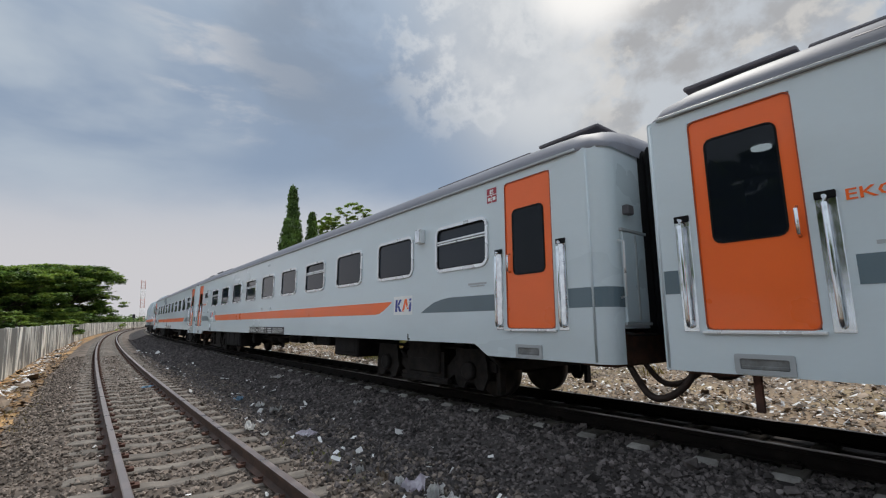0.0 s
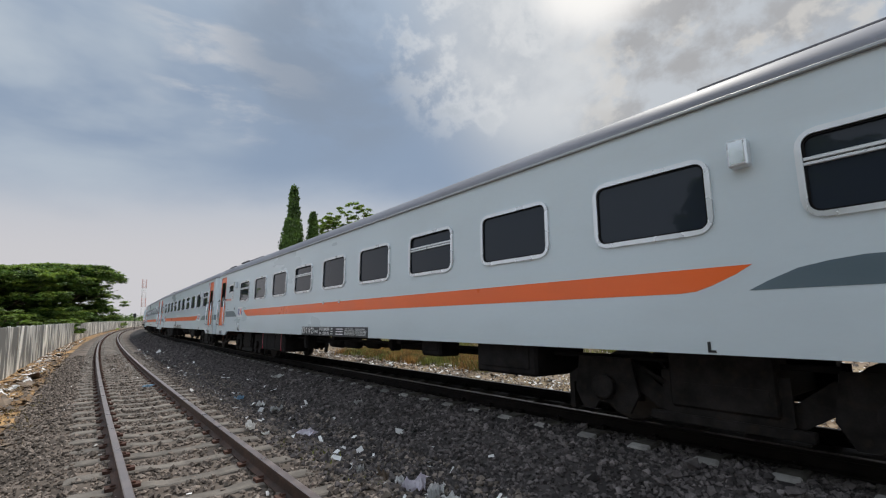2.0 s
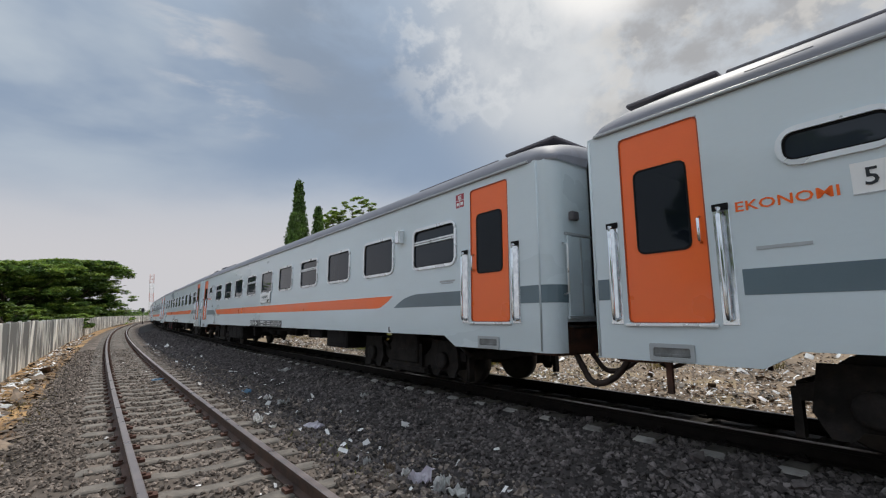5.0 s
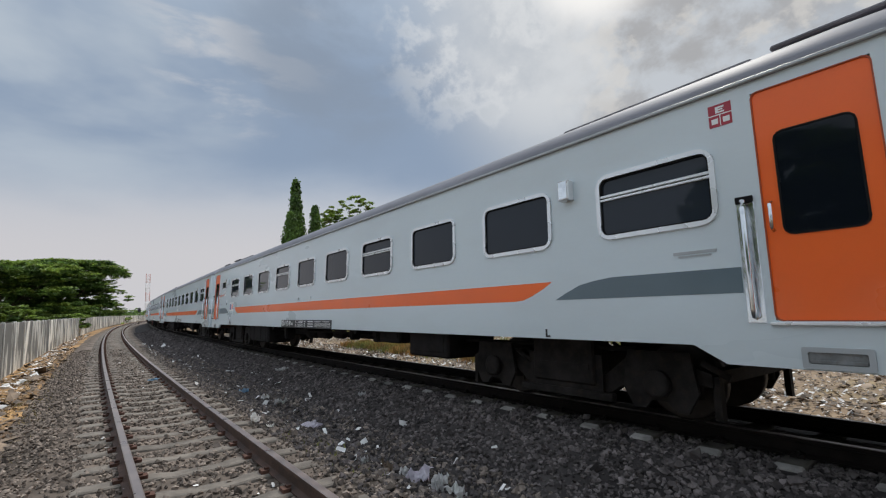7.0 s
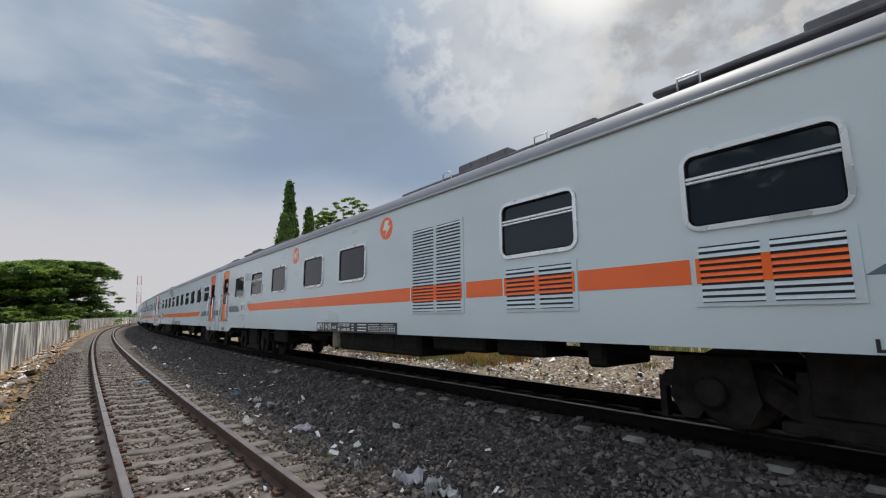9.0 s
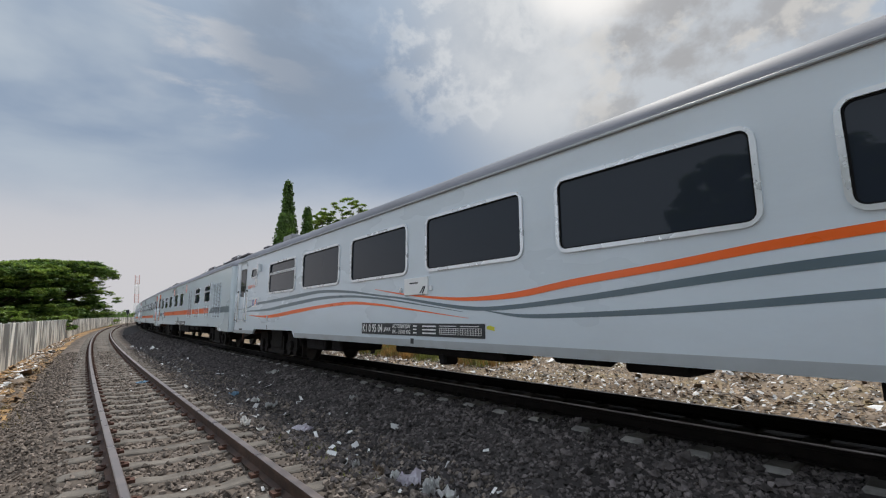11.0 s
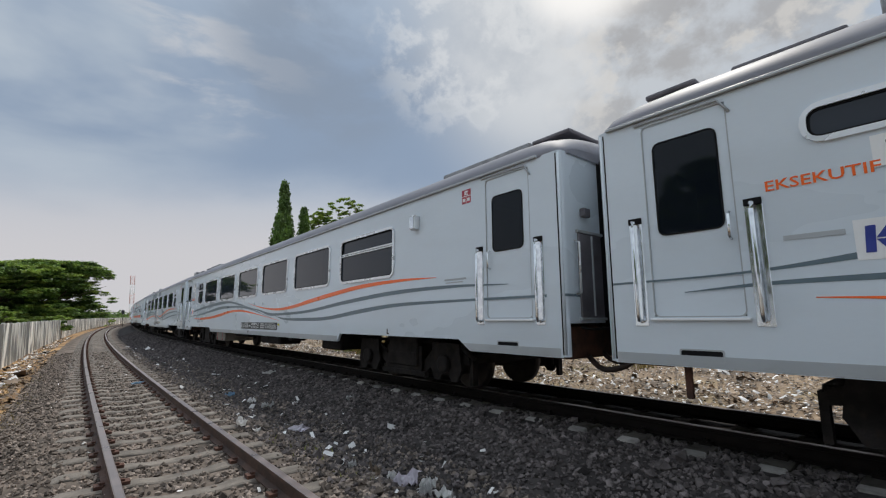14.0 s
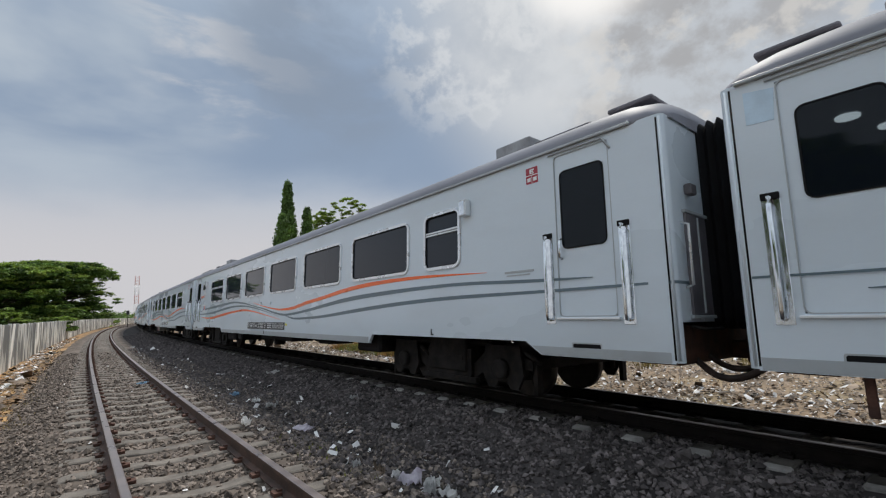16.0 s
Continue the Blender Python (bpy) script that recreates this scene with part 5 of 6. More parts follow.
def logo(car, y, z, k=1.0):
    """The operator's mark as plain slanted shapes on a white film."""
    decal(car, "logo_film", [(y + 0.02, z - 0.16 * k), (y + 0.02, z + 0.16 * k), (y - 0.56 * k, z + 0.16 * k), (y - 0.56 * k, z - 0.16 * k)], "label_white", depth=0.004)
    h = 0.105 * k

    def piece(name, outline, mat, depth=0.007):
        decal(car, name, [(y - a * k, z + b * h) for a, b in outline], mat, depth=depth)
    piece("logo_shape", [(0.03, -1), (0.09, -1), (0.105, 1), (0.045, 1)], "blue_paint")
    piece("logo_shape", [(0.10, 0.05), (0.17, 1), (0.235, 1), (0.155, 0.05)], "blue_paint")
    piece("logo_shape", [(0.10, -0.05), (0.155, -0.05), (0.235, -1), (0.165, -1)], "blue_paint")
    piece("logo_shape", [(0.25, -1), (0.31, -1), (0.36, 0.35), (0.40, -0.62), (0.45, -0.62), (0.39, 1), (0.33, 1)], "orange_paint")
    piece("logo_shape", [(0.46, -1), (0.515, -1), (0.525, 0.55), (0.47, 0.55)], "blue_paint")
    piece("logo_shape", [(0.47, 0.72), (0.525, 0.72), (0.53, 1.05), (0.475, 1.05)], "blue_paint")
    piece("logo_stroke", [(0.26, -0.95), (0.38, -0.45), (0.53, 0.75), (0.53, 0.62), (0.39, -0.62), (0.28, -1.0)], "label_white", 0.009)


def plate(car, code, lines, shift=0.0):
    """The black data panel low on the side."""
    y0, y1, zb, zt = 1.34 + shift, -1.77 + shift, 0.80, 0.985
    decal(car, "data_panel", [(y0, zb), (y0, zt), (y1, zt), (y1, zb)], "label_black", depth=0.006)
    text(car, "lettering", code, 1.31 + shift, 0.893, 0.185, "label_white", width=0.66)
    text(car, "lettering", lines[0], 0.60 + shift, 0.885, 0.085, "label_white", width=0.21 if len(lines[0]) > 2 else 0.115)
    text(car, "lettering", lines[1], 0.34 + shift, 0.935, 0.085, "label_white", width=0.50)
    text(car, "lettering", lines[2], 0.34 + shift, 0.85, 0.085, "label_white", width=0.50)
    small = [(-0.23, -0.32, 0.935 - i * 0.05, 0.955 - i * 0.05) for i in range(3)] + [(-0.46, -0.78, 0.935 - i * 0.05, 0.955 - i * 0.05) for i in range(3)]
    bars(car, "small_lettering", [(a + shift, b + shift, c, d) for a, b, c, d in small], "label_white", depth=0.008)
    rows = []
    for a in (-0.86 + shift, -1.30 + shift):
        rows += [(a, a - 0.4, 0.835 + i * 0.028, 0.84 + i * 0.028) for i in range(4)]
        rows += [(a - i * 0.05, a - i * 0.05 - 0.006, 0.835, 0.925) for i in range(9)]
        rows += [(a, a - 0.36, 0.945, 0.955)]
    bars(car, "table_lines", rows, "label_white", depth=0.008)


def wrap_stripe(car, zb, zt):
    """The slate band goes on round the corner and over the carriage end."""
    bm = bmesh.new()
    r = DIM["corner"] + 0.003
    pts = [(-(HW - DIM["corner"] + r * math.cos(a)), DIM["rear"] + DIM["corner"] - r * math.sin(a)) for a in [radians(i * 15) for i in range(7)]] + [(-0.76, DIM["rear"] - 0.003)]
    A = [bm.verts.new((x, y, zb)) for x, y in pts]
    B = [bm.verts.new((x, y, zt)) for x, y in pts]
    for i in range(len(pts) - 1):
        bm.faces.new((A[i], A[i + 1], B[i + 1], B[i]))
    part("slate_stripe", bm, "slate_paint", car)


def side_marks(car, exec_car):
    for y in (-7.25, 6.96):
        bars(car, "jacking_mark", [(y, y - 0.022, 0.82, 0.90), (y, y - 0.06, 0.815, 0.835)], "label_black")
    bars(car, "small_lettering", [(-8.68, -9.02, 1.55, 1.575), (-8.72, -8.98, 1.525, 1.54)] if not exec_car else [(-8.72, -9.16, 1.565, 1.59), (-8.75, -9.1, 1.53, 1.545)], "skirt_paint")
    y = -9.06 if not exec_car else -9.10
    decal(car, "red_label", [(y, 2.58), (y - 0.17, 2.58), (y - 0.17, 2.77), (y, 2.77)], "red_paint", depth=0.004)
    bars(car, "label_lines", [(y - 0.055, y - 0.075, 2.695, 2.75), (y - 0.075, y - 0.12, 2.735, 2.75), (y - 0.075, y - 0.11, 2.717, 2.728), (y - 0.075, y - 0.12, 2.695, 2.708),
                              (y, y - 0.17, 2.675, 2.683), (y - 0.083, y - 0.089, 2.58, 2.675), (y - 0.02, y - 0.068, 2.605, 2.65), (y - 0.105, y - 0.155, 2.605, 2.65)], "label_white", depth=0.007)


WHEELS = []
CARS = []


def end_wall(car, paint):
    """Fittings of the rear end: dark folded gangway plates in a frame, rungs, a grab rail and a cable socket."""
    y = DIM["rear"]
    for sx in (-1, 1):
        bm = bmesh.new()
        lo, hi = sorted((sx * 1.24, sx * 0.80))
        box(bm, lo, hi, y - 0.02, y + 0.02, 1.06, 1.98, bevel=0.008)
        hatch = part("end_hatch", bm, paint, car, "dark steel hatch on the carriage end" if paint == "roof_plate" else "painted steel hatch on the carriage end")
        bm = bmesh.new()
        lo, hi = sorted((sx * 1.27, sx * 0.77))
        for z in (1.03, 1.98):
            box(bm, lo, hi, y - 0.03, y + 0.01, z, z + 0.03, bevel=0.004)
        box(bm, sx * 1.0 - 0.012, sx * 1.0 + 0.012, y - 0.032, y - 0.018, 1.08, 1.96, bevel=0.003)
        part("hatch_frame", bm, "skirt_paint", hatch)
        bm = bmesh.new()
        tube(bm, [(sx * 1.30, y, 1.30), (sx * 1.30, y - 0.06, 1.32), (sx * 1.30, y - 0.06, 1.86), (sx * 1.30, y, 1.88)], 0.013, 6)
        part("end_rail", bm, "frame_alu", car)
        bm = bmesh.new()
        box(bm, sx * 1.12 - 0.06, sx * 1.12 + 0.06, y - 0.07, y, 2.16, 2.26, bevel=0.01)
        part("cable_socket", bm, "roof_plate", car)
        bm = bmesh.new()
        tube(bm, [(sx * 1.25, y, 0.96), (sx * 1.25, y - 0.1, 0.94), (sx * 0.85, y - 0.1, 0.94), (sx * 0.85, y, 0.96)], 0.014, 6)
        part("rung", bm, "underframe", car)


def coach_shell(name, label, holes_front, paint, bottom, lamp_y, seals=(False, False), lamps=(False, False)):
    car = tagged(new(name), label, "railway carriage", "carriages of the train")
    bm = bmesh.new()
    for side in (-1, 1):
        hs = holes_front if side < 0 else [(-b, -a, c, d) for a, b, c, d in holes_front]
        bt = bottom if side < 0 else [(-y, z) for y, z in bottom[::-1]]
        wall_mesh(bm, side, hs, bt)
    end_mesh(bm)
    bmesh.ops.recalc_face_normals(bm, faces=bm.faces[:])
    part("body", bm, paint, car)
    bm = bmesh.new()
    roof_mesh(bm)
    part("roof", bm, "roof_paint", car)
    for side in (-1, 1):
        bm = bmesh.new()
        box(bm, side * (HW + 0.035) if side < 0 else HW - 0.01, -HW + 0.01 if side < 0 else HW + 0.035, DIM["rear"] + 0.3, FRONT - 0.12, GUTTER - 0.015, GUTTER + 0.012, bevel=0.004)
        part("gutter", bm, "skirt_paint", car)
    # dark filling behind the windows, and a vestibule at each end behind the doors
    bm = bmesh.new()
    # solid black box: the dim interior's shade put into its colour
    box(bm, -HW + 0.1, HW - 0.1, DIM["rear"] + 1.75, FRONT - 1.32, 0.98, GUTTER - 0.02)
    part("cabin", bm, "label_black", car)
    for y0, y1, lit in ((DIM["rear"] + 0.3, DIM["rear"] + 1.74, lamps[1]), (FRONT - 1.31, FRONT - 0.2, lamps[0])):
        bm = bmesh.new()
        box(bm, -HW + 0.1, HW - 0.1, y0, y1, 0.94, 0.98)
        box(bm, -HW + 0.1, HW - 0.1, y0, y1, 2.72, 2.76)
        for y in (y0, y1):
            box(bm, -HW + 0.1, HW - 0.1, y - 0.015, y + 0.015, 0.98, 2.72)
        # added partition that blocks the daylight from the far door's glass
        box(bm, 0.45, 0.49, y0 + 0.016, y1 - 0.016, 0.98, 2.72)
        for a, b in ((y0 + 0.01, y0 + 0.10), (y1 - 0.10, y1 - 0.01)):
            for sx in (-1, 1):
                box(bm, sx * (HW - 0.09) - 0.01, sx * (HW - 0.09) + 0.01, a, b, 0.98, 2.72)
        room = part("vestibule", bm, "vestibule_panel", car)
        if lit:
            for x, y in ((-0.52, (y0 + y1) / 2 + 0.10), (-0.02, (y0 + y1) / 2 - 0.12)):
                bm = bmesh.new()
                tube(bm, [(x, y, 2.70), (x, y, 2.725)], 0.085, 16)
                part("ceiling_lamp", bm, "lamp_glow", room, "round lit ceiling lamp")
    # standing seams of the carriage ends, some with a dark rubber joint beside them
    for y, d, dark in ((FRONT - 0.05, -1, seals[0]), (DIM["rear"] + DIM["corner"] - 0.03, 1, seals[1])):
        for sx in (-1, 1):
            bm = bmesh.new()
            tube(bm, [(sx * (HW - 0.005), y, 0.68), (sx * (HW - 0.005), y, GUTTER - 0.03)], 0.014, 6)
            part("end_trim", bm, paint, car)
            if dark:
                bm = bmesh.new()
                tube(bm, [(sx * (HW - 0.008), y + d * 0.028, 0.68), (sx * (HW - 0.008), y + d * 0.028, GUTTER - 0.03)], 0.012, 6)
                part("end_seal", bm, "rubber", car)
    end_wall(car, "roof_plate" if seals[1] else paint)
    if lamp_y:
        put_lamp(car, lamp_y[0], lamp_y[1])
        put_lamp(car, lamp_y[2], lamp_y[3])
    return car


ECON_BOTTOM = [(-10.3, 0.662), (-9.02, 0.662), (-8.78, 0.80), (8.56, 0.80), (8.80, 0.662), (10.0, 0.662)]
EXEC_BOTTOM = [(-10.3, 0.65), (-9.22, 0.65), (-9.0, 0.79), (-5.58, 0.79), (-5.48, 0.64), (5.0, 0.64), (5.16, 0.79), (8.67, 0.79), (8.90, 0.65), (10.0, 0.65)]
EXEC_BOTTOM_B = EXEC_BOTTOM[:-3] + [(8.02, 0.79), (8.22, 0.65), (10.0, 0.65)]


def hole(y, w, z, inset=0.04):
    return (y - w / 2 + inset - 0.01, y + w / 2 - inset + 0.01, z[0] + inset - 0.01, z[1] - inset + 0.01)


def class_sign(car, word, number, y_word, width, y_num, z_word, z_num):
    text(car, "lettering", word, y_word, z_word, 0.11, "orange_paint", width=width, depth=0.004)
    if number:
        decal(car, "number_film", [(y_num + 0.115, z_num - 0.11), (y_num + 0.115, z_num + 0.11), (y_num - 0.115, z_num + 0.11), (y_num - 0.115, z_num - 0.11)], "label_white", depth=0.004)
        text(car, "lettering", number, y_num + 0.055, z_num, 0.17, "label_black", depth=0.007)
        bars(car, "film_edge", [(y_num + 0.115, y_num - 0.115, z_num - 0.11, z_num - 0.102), (y_num - 0.107, y_num - 0.115, z_num - 0.11, z_num + 0.11)], "skirt_paint", depth=0.006)


def economy_coach(label, number, code, with_logo=True, rear_logo=False, board=False, tip=-7.36, tail=-7.40):
    """tip: where the orange stripe ends at the rear; tail: where the slate band begins behind it."""
    lo = DIM["low"]
    ys = [6.54 - 1.6732 * i for i in range(10)]
    holes = [hole(y, 1.07, Z_WIN) for y in ys] + [hole(8.23, 0.65, (2.15, 2.42))] + [(*DOOR_F, 1.0, 2.765), (*DOOR_R, 1.0, 2.765)]
    car = coach_shell("passenger_carriage", label, holes, "white_paint", ECON_BOTTOM, (7.54, 2.365, -7.63, 2.365), (False, number == "3"), (number == "3", False))
    glass = (0.24, 1.695, 2.56) if number == "3" else (0.225, 1.63, 2.40)
    for side in (-1, 1):
        for i, y in enumerate(ys):
            put_window(car, side, -side * y, 1.07, Z_WIN, i % 3 == 0)
        put_window(car, side, -side * 8.23, 0.65, (2.15, 2.42))
        put_door(car, side, DOOR_F if side < 0 else (-DOOR_F[1], -DOOR_F[0]), "orange", -1, glass)
        put_door(car, side, DOOR_R if side < 0 else (-DOOR_R[1], -DOOR_R[0]), "orange", 1, glass)
    zt, zb = 1.495 - lo, 1.295 - lo
    front = 6.51 if with_logo else 7.0
    decal(car, "orange_stripe", [(front, zt), (front - 0.16, zb + 0.10), (front - 0.27, zb + 0.04), (front - 0.45, zb), (tip + 0.55, zb), (tip + 0.42, zb + 0.012), (tip + 0.29, zb + 0.055), (tip + 0.12, zb + 0.13), (tip, zt)], "orange_paint")
    e = 7.36 if with_logo else 6.97
    decal(car, "slate_stripe", [(8.87, zt), (e + 0.55, zt), (e + 0.38, zt - 0.025), (e + 0.22, zt - 0.08), (e + 0.08, zb + 0.06), (e, zb), (8.87, zb)], "slate_paint")
    decal(car, "slate_stripe", [(tail, zb), (tail - 0.14, zb + 0.07), (tail - 0.32, zb + 0.145), (tail - 0.5, zt - 0.02), (tail - 0.68, zt), (-9.18, zt), (-9.18, zb)], "slate_paint")
    for y0, y1 in ((-10.24, DIM["rear"] + DIM["corner"]), (10.12, 10.0)):
        decal(car, "slate_stripe", [(y0, zb), (y0, zt), (y1, zt), (y1, zb)], "slate_paint")
    wrap_stripe(car, zb, zt)
    if with_logo:
        logo(car, 7.20, 1.44)
    if rear_logo:
        logo(car, -6.86, 1.34, 0.92)
    class_sign(car, "EKONOMI", number, 8.88, 0.64, 8.06, 1.90, 1.955)
    bars(car, "small_lettering", [(8.76, 8.42, 1.55, 1.575)], "skirt_paint")
    plate(car, code[0], code[1:], 0.10)
    side_marks(car, False)
    tube_bm = bmesh.new()
    tube(tube_bm, [(-HW - 0.03, 6.98, 0.84), (-HW - 0.03, 6.98, 1.06)], 0.02, 6)
    part("drain_pipe", tube_bm, "frame_alu", car)
    tube_bm = bmesh.new()
    tube(tube_bm, [(-HW - 0.025, 7.60, 1.53), (-HW - 0.025, 7.60, 1.68)], 0.016, 6)
    part("drain_pipe", tube_bm, "frame_alu", car)
    # a small louvred panel in the roof's shoulder
    bm = bmesh.new()
    for k in range(4):
        tube(bm, [(-HW * 0.985 + k * 0.012, 8.72, GUTTER + 0.06 + k * 0.025), (-HW * 0.985 + k * 0.012, 8.28, GUTTER + 0.06 + k * 0.025)], 0.010, 5)
    part("roof_vent", bm, "roof_plate", car)
    for y in (0.28, -0.48):
        bm = bmesh.new()
        box(bm, -HW - 0.03, -HW, y - 0.02, y + 0.02, 1.46, 1.52, bevel=0.005)
        part("bracket", bm, "frame_alu", car)
    if board:
        bm = bmesh.new()
        box(bm, -HW - 0.04, -HW - 0.015, -0.60, 0.37, 1.495, 1.785, bevel=0.008)
        part("route_board", bm, "label_white", car, "white plastic train-name board")
        text(car, "lettering", "KA JAYABAYA", 0.15, 1.67, 0.11, "slate_paint", depth=0.046, width=0.56)
        bars(car, "small_lettering", [(0.15, -0.36, 1.575, 1.59)], "skirt_paint", depth=0.046)
        for i in range(3):
            decal(car, "board_stroke", [(-0.34 - i * 0.06, 1.515), (-0.37 - i * 0.06, 1.515), (-0.49 - i * 0.04, 1.595), (-0.46 - i * 0.04, 1.595)], "label_black", depth=0.046)
    put_under(car, "economy", number == "3")
    for y0, y1, z in ((9.12, 10.08, 3.475), (7.3, 9.05, 3.43), (-10.28, -9.36, 3.46), (-9.22, -7.1, 3.42)):
        put_roof_unit(car, y0, y1, z - 0.05, z, 0.80, "roof_plate")
        put_roof_unit(car, y0 + 0.25, y1 - 0.25, z - 0.2, z - 0.045, 0.6)
    return car


def louvre(car, y0, y1, z0, z1, cols, rows, painted=None):
    """A framed louvre grille with slats of its own; painted: (z range, material) bands."""
    bm = bmesh.new()
    ring_x(bm, [(y0 - 0.03, z0 - 0.03), (y1 + 0.03, z0 - 0.03), (y1 + 0.03, z1 + 0.03), (y0 - 0.03, z1 + 0.03)], [(y0, z0), (y1, z0), (y1, z1), (y0, z1)], -HW - 0.012, -HW + 0.01)
    fr = part("louvre", bm, "white_paint", car)
    bm = bmesh.new()
    box(bm, -HW - 0.0035, -HW + 0.01, y0, y1, z0, z1)
    part("louvre_back", bm, "label_black", fr)
    step = (z1 - z0) / rows
    cw = (y1 - y0) / cols
    for c in range(cols):
        a, b = y0 + c * cw + 0.03, y0 + (c + 1) * cw - 0.03
        for i in range(rows):
            z = z0 + (i + 0.5) * step
            mat = "white_paint"
            for lo, hi, m, yl in (painted or ()):
                if lo < z < hi and (yl is None or a > yl - 0.3):
                    mat = m
            me = cached(("slat", round(b - a, 3), round(step, 4), mat), lambda: slat_mesh(b - a, step, mat))
            share("slat", me, fr, Matrix.Translation((-HW, (a + b) / 2, z)))
    for c in range(cols + 1):
        y = y0 + c * cw
        bm = bmesh.new()
        box(bm, -HW - 0.014, -HW, max(y0, y - 0.03), min(y1, y + 0.03), z0, z1)
        part("mullion", bm, "white_paint", fr)
        for lo, hi, m, yl in (painted or ()):
            if yl is None or y > yl:
                decal(fr, "mullion_stripe", [(max(y0, y - 0.03), lo), (min(y1, y + 0.03), lo), (min(y1, y + 0.03), hi), (max(y0, y - 0.03), hi)], m, depth=0.017)


def slat_mesh(w, step, mat):
    bm = bmesh.new()
    prism_x(bm, [(-w / 2, -step * 0.34), (w / 2, -step * 0.34), (w / 2, step * 0.26), (-w / 2, step * 0.26)], -0.026, -0.006)
    for v in bm.verts:
        if v.co.z > 0:
            v.co.x += 0.018
    return finish(bm, "slat", mat)


def disc(car, y, z, r, mat, depth=0.004):
    decal(car, "pictogram", [(y + r * math.cos(i * 0.2618), z + r * math.sin(i * 0.2618)) for i in range(24)], mat, depth=depth)


def power_dining_car(label):
    wins = [(7.68, 1.05, False), (5.88, 1.09, True), (4.01, 1.09, False), (1.79, 1.07, False), (-0.05, 1.09, False), (-4.51, 1.08, True), (-6.67, 1.08, True)]
    door, zw = (9.13, 9.87), (1.765, 2.43)
    holes = [hole(y, w, zw) for y, w, _ in wins] + [(*door, 1.0, 2.765)]
    car = coach_shell("dining_carriage", label, holes, "white_paint", ECON_BOTTOM, (6.80, 2.365, -7.63, 2.36))
    for side in (-1, 1):
        for y, w, vent in wins:
            put_window(car, side, -side * y, w, zw, vent)
        put_door(car, side, door if side < 0 else (-door[1], -door[0]), "amber", -1, (0.24, 1.62, 2.475))
    zt, zb = 1.525, 1.315
    decal(car, "orange_stripe", [(6.74, zt), (6.58, zb + 0.05), (6.4, zb), (-2.03, zb), (-2.03, zt)], "orange_paint")
    decal(car, "orange_stripe", [(-3.31, zt), (-3.31, zb), (-3.98, zb), (-3.98, zt)], "orange_paint")
    decal(car, "orange_stripe", [(-5.04, zt), (-5.04, zb), (-6.13, zb), (-6.13, zt)], "orange_paint")
    decal(car, "slate_stripe", [(8.88, 1.505), (7.89, 1.505), (7.76, 1.45), (7.58, 1.305), (8.88, 1.305)], "slate_paint")
    decal(car, "slate_stripe", [(-7.2, 1.31), (-7.4, 1.44), (-7.58, 1.50), (-7.78, 1.52), (-7.78, 1.31)], "slate_paint")
    decal(car, "slate_stripe", [(-9.14, 1.31), (-9.14, 1.52), (DIM["rear"] + DIM["corner"], 1.52), (DIM["rear"] + DIM["corner"], 1.31)], "slate_paint")
    decal(car, "slate_stripe", [(10.12, 1.305), (10.12, 1.505), (9.99, 1.505), (9.99, 1.305)], "slate_paint")
    band = ((zb, zt, "orange_paint", None),)
    louvre(car, -3.24, -2.05, 1.15, 2.40, 2, 26, band)
    louvre(car, -5.0, -4.01, 1.15, 1.62, 2, 9, band)
    louvre(car, -7.17, -6.18, 1.16, 1.62, 2, 9, ((zb, zt, "orange_paint", -7.05),))
    louvre(car, -9.10, -7.83, 1.13, 2.41, 3, 26, ((1.31, 1.52, "slate_paint", None),))
    disc(car, 2.88, 2.585, 0.195, "orange_paint")
    disc(car, 2.88, 2.585, 0.10, "label_white", 0.007), disc(car, 2.88, 2.585, 0.085, "orange_paint", 0.010), disc(car, 2.88, 2.585, 0.065, "label_white", 0.013)
    bars(car, "pictogram_cutlery", [(3.02, 3.00, 2.47, 2.69), (2.76, 2.74, 2.47, 2.69), (3.035, 2.985, 2.60, 2.69), (2.775, 2.725, 2.62, 2.70)], "label_white", depth=0.008)
    disc(car, -1.28, 2.585, 0.195, "orange_paint")
    decal(car, "pictogram_bolt", [(-1.24, 2.72), (-1.37, 2.72), (-1.33, 2.62), (-1.41, 2.62), (-1.25, 2.44), (-1.29, 2.56), (-1.18, 2.56)], "label_white", depth=0.008)
    logo(car, 7.42, 1.43, 0.86)
    decal(car, "notice", [(9.43, 2.19), (9.33, 2.19), (9.33, 2.33), (9.43, 2.33)], "label_white", depth=-0.003, label="small white paper notice in the door window")
    plate(car, "MP3 0 14 03", ("JAKK", "AC/TS/380/220V", "BK - 43000 KG"), 0.12)
    bars(car, "small_lettering", [(8.76, 8.42, 1.55, 1.575)], "skirt_paint")
    for y in (-7.2, 6.94):
        bars(car, "jacking_mark", [(y, y - 0.022, 0.82, 0.90), (y, y - 0.06, 0.815, 0.835)], "label_black")
    put_under(car, "power")
    for y0, y1, z, n in ((9.22, 10.1, 3.475, 0), (8.4, 9.2, 3.54, 3), (5.2, 8.3, 3.435, 0), (-5.5, -0.7, 3.44, 0), (-9.6, -5.62, 3.50, 0), (-3.45, -2.33, 3.57, 3), (-8.0, -6.95, 3.60, 3), (-4.9, -4.2, 3.50, 3)):
        put_roof_unit(car, y0, y1, z - (0.06 if n == 0 else 0.17), z, 0.80 if n == 0 else 0.76, "roof_plate", ridges=n)
        put_roof_unit(car, y0 + 0.1, y1 - 0.1, z - 0.25, z - 0.05, 0.6)
    for y in (-2.0, -4.0, -5.9, -8.2):
        bm = bmesh.new()
